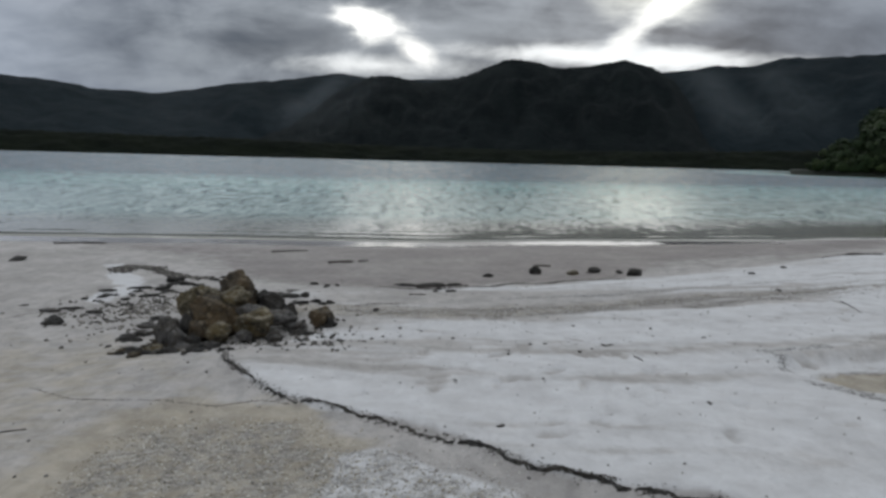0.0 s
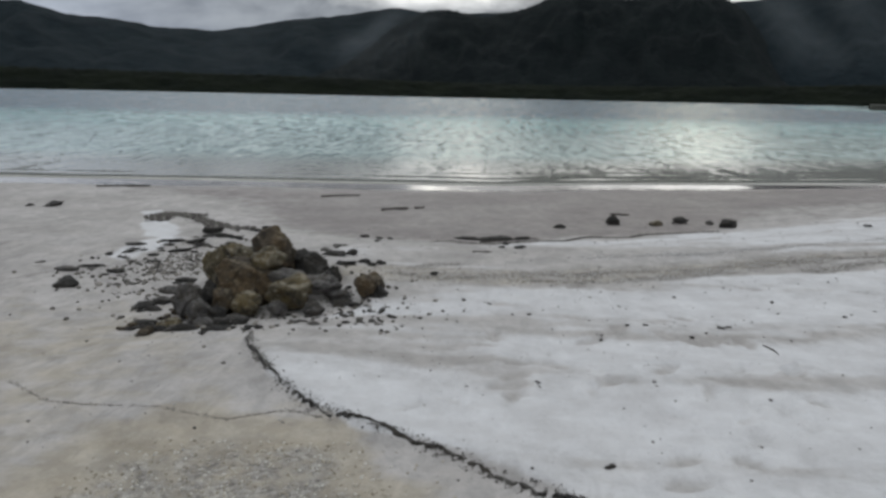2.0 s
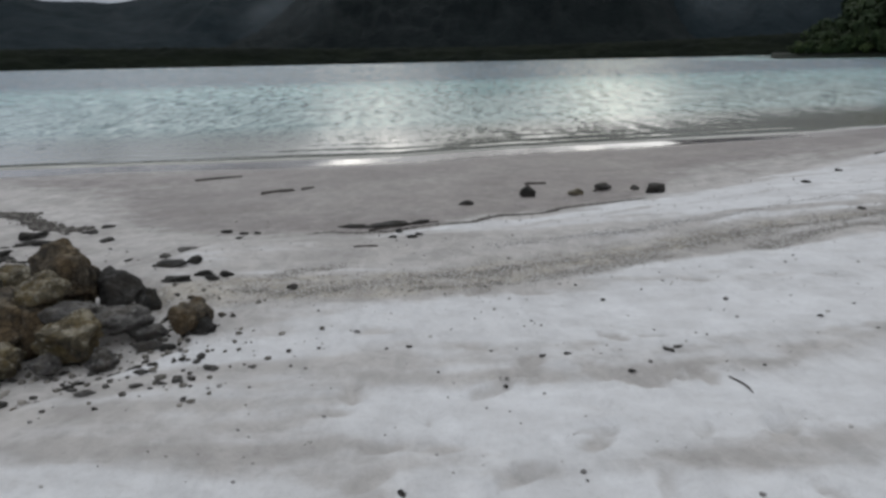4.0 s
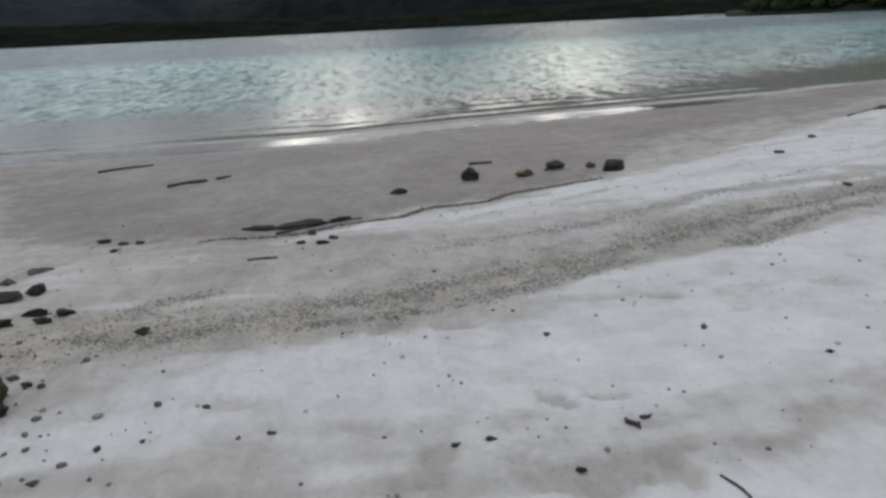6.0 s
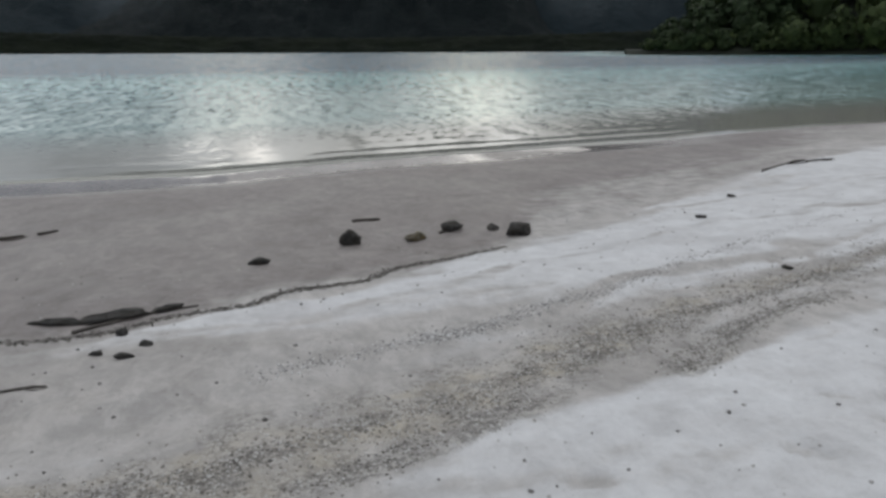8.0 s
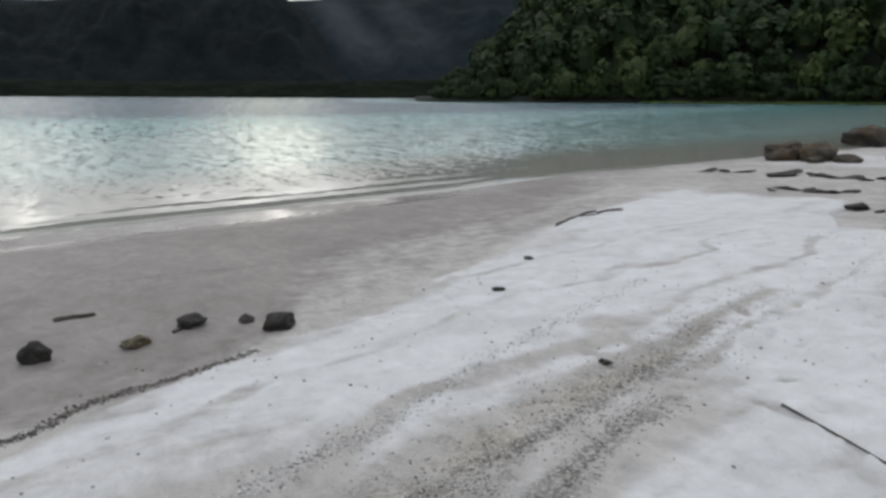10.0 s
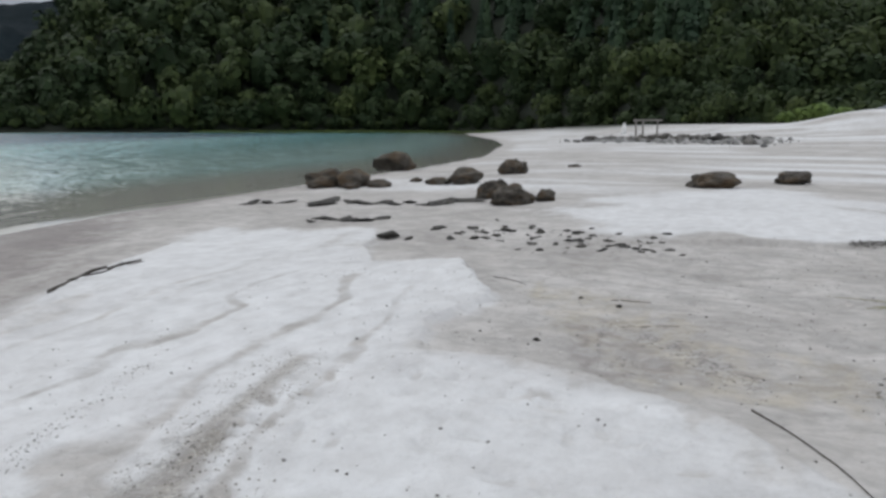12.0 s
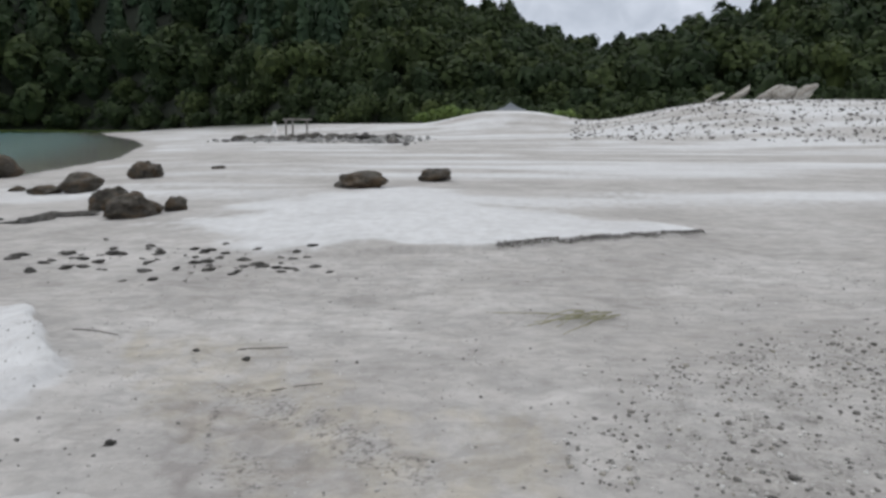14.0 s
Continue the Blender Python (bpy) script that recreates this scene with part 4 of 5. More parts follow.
def joined_quads(name, quads, tints, mat):
    """One mesh of loose quads with a tint for each."""
    q = np.concatenate(quads)
    me = mesh_from(name, q.reshape(-1, 3), np.arange(len(q) * 4).reshape(-1, 4), False)
    layer = me.attributes.new("tint", "FLOAT", "POINT")
    layer.data.foreach_set("value", np.repeat(np.concatenate(tints), 4).astype(np.float32))
    me.materials.append(mat)
    return me


BROAD = [np.concatenate([crown_arrays(k, False, 600), core_arrays(k)]) for k in range(7)]
BROAD_FAR = [np.concatenate([crown_arrays(20 + k, False, 350), core_arrays(20 + k)]) for k in range(7)]
CONES = [np.concatenate([crown_arrays(40 + k, True, 170), core_arrays(40 + k, True)]) for k in range(4)]
BUSHES = [np.concatenate([crown_arrays(70 + k, False, 240), core_arrays(70 + k)]) for k in range(3)]


def placed(arr, x, y, z, size, tall, turn):
    c_, s_ = math.cos(turn), math.sin(turn)
    out = arr * [size, size, tall]
    return np.stack([out[..., 0] * c_ - out[..., 1] * s_ + x, out[..., 0] * s_ + out[..., 1] * c_ + y, out[..., 2] + z], -1)


rng = random.Random(21)
wood, wood_t, firs, firs_t, front = [], [], [], [], []
r_step = 8.2
for ring in range(24):
    az = 26.6
    while az < 124:
        az += math.degrees(rng.uniform(8.0, 12.5) / 240)
        foot = float(np.interp(az, FOOT_AZ, FOOT_R))
        grown = 0.75 + 0.55 * float(ramp(foot, 150, 300))
        r_ = foot + ring * r_step + rng.uniform(-3, 3)
        if r_ > foot + 188:
            continue
        x, y = 4 + r_ * math.sin(radians(az)), 8 + r_ * math.cos(radians(az))
        z = float(hill_height(np.array(az), np.array(r_))) - 1.0
        stand = float(lumps(np.array([az * 3.0]), np.array([r_ * 0.25]), 14, 77)[0])
        if 52 < az < 84 and ring > 3 and rng.random() < 0.75 * min(1, (az - 52) / 8) * min(1, (84 - az) / 8) + 0.1:
            firs.append(placed(rng.choice(CONES), x, y, z, rng.uniform(9, 12), rng.uniform(9, 12.5), rng.uniform(0, 6.28)))
            firs_t.append(np.full(len(firs[-1]), rng.random()))
        else:
            size = rng.triangular(9.0, 21.0, 13.0) * grown * (0.75 if ring < 2 else 1.0) * (0.42 + 0.58 * float(ramp(az, 26, 37)))
            # the low tint at the hill's left end puts its backlighting into the leaves
            tint = min(1.0, max(0.0, rng.gauss(0.12 + 0.7 * (stand - 0.35) + 0.1 * ramp(az, 60, 80) - 0.16 * ramp(az, 84, 100) - 0.15 * ramp(az, 46, 34), 0.27)))
            if ring == 0 and 66 < az < 118:
                front.append((x, y, z, size, tint))
                continue
            arr = placed(rng.choice(BROAD if az > 64 and ring < 15 else BROAD_FAR), x, y, z - 0.5, size, size * rng.uniform(0.85, 1.15), rng.uniform(0, 6.28))
            wood.append(arr)
            wood_t.append(np.clip(tint + np.random.RandomState(ring).uniform(-0.08, 0.08, len(arr)), 0, 1))
for k in range(620):
    az = rng.uniform(27.5, 120)
    foot = float(np.interp(az, FOOT_AZ, FOOT_R))
    r_ = foot + rng.uniform(-3, 12) * (1 + 3 * float(ramp(az, 58, 64) * ramp(az, 82, 76)))
    x, y = 4 + r_ * math.sin(radians(az)), 8 + r_ * math.cos(radians(az))
    size = rng.uniform(4.5, 8.0)
    wood.append(placed(BUSHES[k % 3], x, y, float(hill_height(np.array(az), np.array(r_))) - 0.8, size, size * 0.85, rng.uniform(0, 6.28)))
    wood_t.append(np.full(len(wood[-1]), min(1.0, max(0.0, rng.gauss(0.22, 0.2)))))
tagged(put("forest", joined_quads("forest", wood, wood_t, LEAVES), None), "dense dark green broadleaf forest on the hillside", "forest", kind="stuff")
tagged(put("conifer_stand", joined_quads("conifer_stand", firs, firs_t, NEEDLES), None), "stand of very dark conifers on the hillside", "forest", kind="stuff")

masters = []
for k in range(5):
    me = joined_quads("crown", [BROAD[k]], [np.full(len(BROAD[k]), 0.15 + 0.17 * k)], LEAVES)
    masters.append((me, trunk_mesh(k, 0.6)))
for x, y, z, size, tint in front:
    crown, trunk = masters[min(4, int(tint * 5))]
    tree = new("tree")
    tree.matrix_world = pose(x, y, z, 0, 0, rng.uniform(0, 360)) @ Matrix.Diagonal((size, size, size * rng.uniform(0.85, 1.1), 1))
    put("trunk", trunk, BARK, tree)
    put("crown", crown, None, tree)
    tagged(tree, "dark green broadleaf tree at the edge of the wood", "tree", "trees at the edge of the wood")

# low bright shrubs behind the mound, and a grassy bank at the end of the lake
shrub_meshes = [joined_quads("foliage", [BUSHES[k]], [np.full(len(BUSHES[k]), 0.3 + 0.3 * k)], SHRUB) for k in range(3)]
for az, r_, size in ((87.6, 128, 4.5), (88.7, 126, 5.5), (89.8, 127, 4.5), (90.6, 125, 3.6), (95.4, 127, 3.8), (96.6, 126, 4.2), (97.6, 128, 4.0), (86.6, 130, 3.6)):
    x, y = 4 + r_ * math.sin(radians(az)), 8 + r_ * math.cos(radians(az))
    shrub = put("shrub", shrub_meshes[rng.randrange(3)], None)
    shrub.matrix_world = pose(x, y, ground_at(x, y) - 0.3, 0, 0, rng.uniform(0, 360)) @ Matrix.Diagonal((size, size, size * 0.75, 1))
    tagged(shrub, "bright yellow-green shrub behind the pale mound", "shrub", "shrubs behind the mound")
turf, turf_t = [], []
for k in range(420):
    az = rng.uniform(43, 66)
    r_ = float(np.interp(az, FOOT_AZ, FOOT_R)) - rng.uniform(4, 13)
    x, y = 4 + r_ * math.sin(radians(az)), 8 + r_ * math.cos(radians(az))
    size = rng.uniform(2.0, 4.0)
    turf.append(placed(BUSHES[k % 3][::3], x, y, -0.5, size, size * 0.35, rng.uniform(0, 6.28)))
    turf_t.append(np.full(len(turf[-1]), rng.random()))
tagged(put("grass_bank", joined_quads("grass_bank", turf, turf_t, SHRUB), None), "low green grassy bank at the end of the lake", "grass", kind="stuff")


# ---- rocks ----
def rock_mesh(seed, level=3, cuts=7, rough=0.16):
    """A broken, worn stone about one unit across, with its middle at the origin."""
    r = random.Random(seed)
    bm = bmesh.new()
    bmesh.ops.create_icosphere(bm, subdivisions=level, radius=0.5)
    planes = []
    for _ in range(cuts):
        n = Vector((r.gauss(0, 1), r.gauss(0, 1), r.gauss(0, 1))).normalized()
        planes.append((n, r.uniform(0.27, 0.44)))
    off = Vector((seed * 3.7, seed * 1.3, seed * 7.1))
    for v in bm.verts:
        p = v.co.copy()
        for n, k in planes:
            over = p.dot(n) - k
            if over > 0:
                p -= n * over * 0.93
        p += p.normalized() * (noise.fractal(p * 2.6 + off, 0.8, 2.0, 3) * rough + noise.noise(p * 14.0 + off) * rough * 0.16)
        v.co = p
    me = bpy.data.meshes.new("rock")
    bm.to_mesh(me)
    bm.free()
    for p in me.polygons:
        p.use_smooth = True
    return me


def rock(name, seed, mat, x, y, z, w, dp, h, turn, label, group, level=4, cuts=7, rough=0.16, category="rock"):
    """z is the height of its middle; None sets it on the ground, a little sunk in."""
    if z is None:
        z = ground_at(x, y) + 0.28 * h
    ob = put(name, rock_mesh(seed, level, cuts, rough), mat)
    ob.matrix_world = pose(x, y, z, 0, 0, turn) @ Matrix.Diagonal((w * 1.15, dp * 1.15, h * 1.2, 1))
    return tagged(ob, label, category, group)


# the rock pile on the beach: x, y, z of the middle, width, depth, height
PILE = [
    (ROCK_BROWN, -1.92, 7.75, 0.19, 0.39, 0.35, 0.39, "dark olive-brown volcanic rock on top of the pile"),
    (ROCK_TAN, -1.87, 7.28, 0.21, 0.32, 0.29, 0.20, "tan and yellow rock under the topmost stone"),
    (ROCK_TAN, -2.35, 7.91, 0.10, 0.37, 0.33, 0.21, "olive-brown rock at the back of the pile"),
    (ROCK_BROWN, -2.06, 7.18, 0.08, 0.43, 0.38, 0.32, "rust-stained brown rock in the pile"),
    (ROCK_TAN, -2.40, 7.67, 0.02, 0.25, 0.23, 0.35, "olive-brown rock on the flank of the pile"),
    (ROCK_BROWN, -2.12, 6.98, -0.06, 0.23, 0.21, 0.23, "dark brown rock at the foot of the pile"),
    (ROCK_TAN, -1.89, 6.86, -0.02, 0.23, 0.21, 0.18, "rounded tan stone at the foot of the pile"),
    (ROCK_TAN, -1.58, 6.98, 0.05, 0.34, 0.31, 0.24, "tan rock with a white crusted top"),
    (ROCK_DARK, -1.64, 7.80, 0.05, 0.31, 0.28, 0.26, "nearly black rounded rock in the pile"),
    (ROCK_GREY, -1.47, 7.28, 0.05, 0.31, 0.28, 0.13, "low grey rock in the pile"),
    (ROCK_DARK, -1.44, 7.72, -0.01, 0.15, 0.14, 0.20, "dark rock at the end of the pile"),
    (ROCK_GREY, -1.70, 7.20, 0.13, 0.25, 0.23, 0.11, "flat grey rock leaning in the pile"),
    (ROCK_BROWN, -1.88, 7.20, 0.03, 0.37, 0.33, 0.29, "brown rock deep in the pile"),
    (ROCK_BROWN, -1.91, 7.75, -0.11, 0.34, 0.31, 0.38, "broad brown rock at the heart of the pile"),
]
PILE_MORE = [
    (ROCK_GREY, -1.40, 6.88, -0.04, 0.15, 0.13, 0.14, "small grey stone against the pile"),
    (ROCK_GREY, -1.67, 6.82, -0.03, 0.14, 0.13, 0.11, "small grey stone against the pile"),
    (ROCK_GREY, -2.36, 6.92, -0.02, 0.21, 0.19, 0.25, "grey pointed rock at the outer edge of the pile"),
    (ROCK_GREY, -2.23, 6.80, -0.09, 0.26, 0.23, 0.18, "grey angular rock at the edge of the pile"),
    (ROCK_DARK, -2.22, 7.00, 0.01, 0.14, 0.13, 0.21, "dark rock low in the pile"),
    (ROCK_DARK, -2.13, 6.84, -0.10, 0.16, 0.14, 0.16, "dark stone at the edge of the pile"),
    (ROCK_BROWN, -1.06, 7.25, None, 0.22, 0.20, 0.22, "brown pointed rock lying apart from the pile"),
    (ROCK_DARK, -0.96, 7.20, None, 0.12, 0.11, 0.09, "small dark rock against a pointed rock"),
]
# flat pieces lying round the pile: x, y, width, thickness
PILE_SLABS = [
    (ROCK_DARK, -2.55, 6.62, 0.18, 0.06),
    (ROCK_TAN, -2.36, 6.56, 0.21, 0.08),
    (ROCK_DARK, -2.39, 6.46, 0.12, 0.04),
    (ROCK_DARK, -2.2, 6.45, 0.17, 0.05),
    (ROCK_GREY, -2.1, 6.56, 0.15, 0.07),
    (ROCK_DARK, -1.96, 6.47, 0.14, 0.07),
    (ROCK_DARK, -1.85, 6.55, 0.12, 0.05),
    (ROCK_DARK, -1.9, 6.37, 0.15, 0.03),
    (ROCK_DARK, -2.83, 7.21, 0.18, 0.05),
    (ROCK_GREY, -2.72, 7.3, 0.19, 0.06),
    (ROCK_DARK, -2.72, 7.12, 0.14, 0.04),
    (ROCK_GREY, -2.78, 7.6, 0.22, 0.06),
    (ROCK_DARK, -2.78, 7.91, 0.18, 0.05),
    (ROCK_DARK, -1.27, 8.38, 0.12, 0.05),
    (ROCK_DARK, -1.18, 8.24, 0.10, 0.04),
    (ROCK_DARK, -1.41, 8.21, 0.17, 0.05),
    (ROCK_DARK, -1.63, 8.75, 0.23, 0.05),
    (ROCK_GREY, -1.84, 9.31, 0.11, 0.04),
    (ROCK_GREY, -1.72, 9.55, 0.17, 0.04),
    (ROCK_GREY, -1.31, 7.28, 0.23, 0.09),
    (ROCK_GREY, -1.25, 7.11, 0.16, 0.05),
    (ROCK_DARK, -1.14, 7.09, 0.08, 0.04),
    (ROCK_DARK, -1.0, 7.17, 0.12, 0.04),
]
BACK_SLABS = [(-3.93, 9.4, 0.28), (-3.73, 9.64, 0.19), (-3.36, 9.18, 0.28), (-3.59, 9.42, 0.18), (-3.57, 8.99, 0.21), (-3.44, 8.72, 0.21), (-3.66, 8.7, 0.15), (-3.61, 8.29, 0.27), (-3.53, 8.4, 0.08), (-3.25, 7.86, 0.12), (-3.4, 7.84, 0.07), (-3.99, 8.46, 0.17), (-4.07, 8.28, 0.33), (-3.44, 10.15, 0.22), (-3.27, 9.46, 0.20), (-3.16, 10.2, 0.16), (-3.45, 10.58, 0.14), (-3.2, 9.18, 0.14), (-3.21, 8.96, 0.12), (-3.56, 9.18, 0.13), (-3.76, 9.19, 0.12), (-3.67, 8.18, 0.12), (-3.04, 9.4, 0.14), ]
rng = random.Random(5)
for k, (mat, x, y, z, w_, dp, h, label) in enumerate(PILE + PILE_MORE):
    rock("rock", 11 + k, mat, x, y, z, w_, dp, h, rng.uniform(0, 360), label, "rocks of the pile", 4, 12, 0.13)
for k, (mat, x, y, w_, h) in enumerate(PILE_SLABS):
    tone = {"dark_rock": "dark", "tan_rock": "yellowish", "grey_rock": "grey"}[mat.name]
    rock("flat_rock", 151 + k, mat, x, y, None, w_, w_ * rng.uniform(0.5, 0.8), max(h, 0.04), rng.uniform(-25, 25), "flat %s slab of broken rock beside the pile" % tone, "slabs round the pile", 3, 9, 0.14)
for k, (x, y, w_) in enumerate(BACK_SLABS):
    for turn in (0, 1):
        px, py, q = x + turn * rng.gauss(0.05, 0.12), y + turn * rng.gauss(0, 0.12), w_ * (0.72 if not turn else rng.uniform(0.25, 0.5))
        rock("flat_rock", 181 + 2 * k + turn, ROCK_DARK if (k + turn) % 3 else ROCK_GREY, px, py, None, q, q * rng.uniform(0.4, 0.65), q * 0.2, rng.uniform(-20, 30), "flat dark slab of broken crust behind the pile", "slabs behind the pile", 2, 10, 0.2)

# loose stones
STONE_MESHES = {id(m): [] for m in (ROCK_DARK, ROCK_GREY, ROCK_BROWN, ROCK_TAN)}
for mat in (ROCK_DARK, ROCK_GREY, ROCK_BROWN, ROCK_TAN):
    for k in range(4):
        me = rock_mesh(200 + k + len(mat.name) * 7, 2, 6, 0.2)
        me.materials.append(mat)
        STONE_MESHES[id(mat)].append(me)


def stone(mat, x, y, size, flat, label, group, stretch=1.0):
    ob = put("stone", rng.choice(STONE_MESHES[id(mat)]), None)
    ob.matrix_world = pose(x, y, ground_at(x, y) + size * flat * 0.22, rng.uniform(-12, 12), rng.uniform(-12, 12), rng.uniform(0, 360)) @ Matrix.Diagonal((size * 1.1 * stretch, size, size * flat, 1))
    return tagged(ob, label, "stone", group)


for k in range(58):
    a, q = rng.uniform(0, 6.28), rng.gauss(0, 1)
    x, y = -1.75 + (0.85 + 0.2 * q) * math.cos(a) * 1.15, 7.0 + (0.66 + 0.2 * q) * math.sin(a)
    if (y > 7.6 or x > -1.0) and rng.random() < 0.6:
        continue
    stone(rng.choice((ROCK_DARK, ROCK_GREY, ROCK_DARK, ROCK_BROWN)), x, y, rng.uniform(0.018, 0.06), 0.6, "small dark stone scattered round the rock pile", "stones round the pile")
for k in range(44):
    x, y = -2.3 + rng.gauss(0, 0.24), 6.7 + rng.gauss(0, 0.15)
    stone(rng.choice((ROCK_DARK, ROCK_GREY, ROCK_GREY, ROCK_BROWN)), x, y, rng.uniform(0.03, 0.11), 0.55, "broken grey stone jumbled at the foot of the pile", "stones at the foot of the pile", 1.3)
for k in range(34):
    x, y = -1.15 + rng.gauss(0, 0.33), 6.68 + rng.gauss(0, 0.15) + 0.1 * rng.random()
    stone(rng.choice((ROCK_DARK, ROCK_GREY, ROCK_GREY)), x, y, rng.uniform(0.016, 0.058), 0.5, "small grey stone on white crust before the pile", "stones before the pile", 1.3)
for k in range(20):
    t = rng.random()
    x, y = -3.9 + 1.6 * t + rng.gauss(0, 0.35), 8.4 + 0.7 * rng.gauss(0, 1)
    stone(rng.choice((ROCK_DARK, ROCK_GREY)), x, y, rng.uniform(0.03, 0.1), 0.3, "flat dark stone on the sand", "stones behind the pile", 1.4)
for k in range(16):
    x, y = -3.3 + rng.gauss(0, 0.4), 9.9 + rng.gauss(0, 0.6)
    stone(ROCK_DARK, x, y, rng.uniform(0.05, 0.16), 0.4, "flat black stone on pale sand", "stones behind the pile", 1.5)
SINGLES = [(0.13, 5.43, 0.035), (0.95, 6.64, 0.035), (1.38, 7.58, 0.03), (-0.59, 7.96, 0.07), (0.21, 9.71, 0.09), (0.05, 9.85, 0.07), (-6.96, 12.92, 0.22), (-7.3, 12.83, 0.1), (-1.61, 10.52, 0.09), (-1.41, 10.33, 0.07), (-1.28, 10.34, 0.07), (-1.4, 10.07, 0.06), (-3.8, 7.76, 0.2), (-4.33, 7.36, 0.1), (0.28, 9.97, 0.07), (0.1, 10.28, 0.08), (-1.48, 8.88, 0.13), (-1.6, 8.8, 0.08), (-1.11, 8.37, 0.1), (-3.54, 10.55, 0.2),
           (4.72, 10.29, 0.07), (8.0, 9.6, 0.05), (9.5, 9.75, 0.045), (9.3, 9.35, 0.055), (1.2, 6.4, 0.03), (2.5, 7.1, 0.03), (0.6, 6.3, 0.025), (11.92, 13.34, 0.3), (6.2, 13.2, 0.08), (5.2, 12.2, 0.09)]
for x, y, size in SINGLES:
    stone(ROCK_DARK, x, y, size, 0.55, "dark stone lying alone on the sand", "stones on the beach", 1.2)
# stones by the water
for k, (mat, x, y, w_, dp, h, label) in enumerate((
        (ROCK_DARK, 3.33, 12.3, 0.26, 0.2, 0.15, "dark grey rock on wet sand"), (ROCK_DARK, 2.74, 12.75, 0.22, 0.17, 0.1, "low dark rock on wet sand"),
        (ROCK_DARK, 1.71, 12.4, 0.18, 0.16, 0.15, "black pointed rock on wet sand"), (ROCK_TAN, 2.33, 12.42, 0.22, 0.12, 0.08, "pale yellowish flat rock on wet sand"),
        (ROCK_GREY, 3.15, 12.62, 0.11, 0.09, 0.07, "small grey stone on wet sand"), (ROCK_DARK, 0.88, 11.87, 0.17, 0.1, 0.06, "small dark flat stone on wet sand"))):
    rock("rock", 60 + k, mat, x, y, None, w_, dp, h, rng.uniform(0, 40), label, "rocks by the water", 3, 7, 0.15)

for k, (x, y, w_, dp, h, turn) in enumerate(((0.0, 10.62, 0.42, 0.14, 0.05, 8), (-0.35, 10.6, 0.3, 0.1, 0.04, -10), (0.3, 10.7, 0.22, 0.09, 0.04, 20))):
    rock("clod", 75 + k, ROCK_DARK, x, y, None, w_, dp, h, turn, "flat dark clod of wet matter on the sand", "dark clods on wet sand", 3, 6, 0.2, "clod")
# washed-up clumps, and added lumps that stand in for marks in the crust
for k, (x, y, w_) in enumerate(((1.53, 6.7, 0.05), (2.12, 7.49, 0.05), (1.47, 6.66, 0.06), (0.83, 6.62, 0.035), (0.36, 4.5, 0.05), (1.75, 5.01, 0.05), (0.13, 5.37, 0.03), (0.17, 6.86, 0.03))):
    rock("clod", 80 + k, ROCK_GREY, x, y, None, w_, w_ * 0.5, 0.014, 20 + 50 * k, "small grey clump on the crust", "clumps on the crust", 3, 5, 0.3, "clod")
# boulders along the beach
BOULDERS = [(21.6, 21.7, 1.3, 0.62), (21.5, 20.7, 1.0, 0.62), (20.7, 20.2, 0.48, 0.22), (21.3, 19.6, 0.72, 0.26), (30.9, 25.0, 1.75, 0.95), (23.9, 19.9, 0.48, 0.16), (22.1, 18.1, 0.8, 0.22),
            (22.4, 17.3, 1.1, 0.5), (27.6, 18.0, 1.05, 0.62), (18.0, 14.5, 0.75, 0.55), (16.7, 13.5, 0.9, 0.45), (17.5, 13.1, 0.45, 0.3), (17.0, 13.3, 0.4, 0.24), (22.4, 10.6, 1.42, 0.52),
            (25.4, 8.9, 1.08, 0.42), (31.9, 17.2, 0.55, 0.14)]
for k, (x, y, w_, h) in enumerate(BOULDERS):
    label = "large rust-brown boulder on white sand" if k == 13 else "dark boulder standing at the water's edge" if k == 4 else "rounded brown boulder on the pale beach"
    rock("boulder", 90 + k, ROCK_BOULDER, x, y, None, w_ * 0.95, w_ * 0.78, h * 0.97, rng.uniform(-30, 30) + 10, label, "boulders along the beach", 4, 4, 0.15, "boulder")

# stones in front of the boulders, broken dark crust, and the rubble further up the beach
for k in range(96):
    t = rng.random()
    x, y = 12.9 + rng.gauss(0, 0.5) - 0.3 * t, 12.9 - 3.2 * t + rng.gauss(0, 0.25)
    stone(rng.choice((ROCK_DARK, ROCK_GREY, ROCK_GREY)), x, y, rng.uniform(0.03, 0.16) * (1.15 - 0.5 * t), 0.36, "grey stone in a scatter on the sand", "stones before the boulders", 1.2)
for k in range(14):
    x, y = 16.6 + rng.gauss(0, 0.3), 14.6 + 5.2 * k / 13 + rng.gauss(0, 0.15)
    stone(ROCK_DARK, x, y, rng.uniform(0.3, 0.6), 0.16, "flat dark slab of broken crust", "slabs of dark crust", 1.7)
for k in range(8):
    stone(ROCK_DARK, 13.8 + rng.gauss(0, 0.2), 14.8 + 1.3 * k / 7, rng.uniform(0.2, 0.4), 0.16, "flat dark slab of broken crust", "slabs of dark crust", 1.6)
for k in range(60):
    t = rng.random()
    x, y = 90 - 14 * t + rng.gauss(0, 2.2), 34 - 20 * t + rng.gauss(0, 1.2)
    stone(rng.choice((ROCK_GREY, ROCK_GREY, ROCK_DARK)), x, y, rng.uniform(0.4, 1.3), 0.75, "grey rock in a bank of rubble", "rubble up the beach", 1.3)
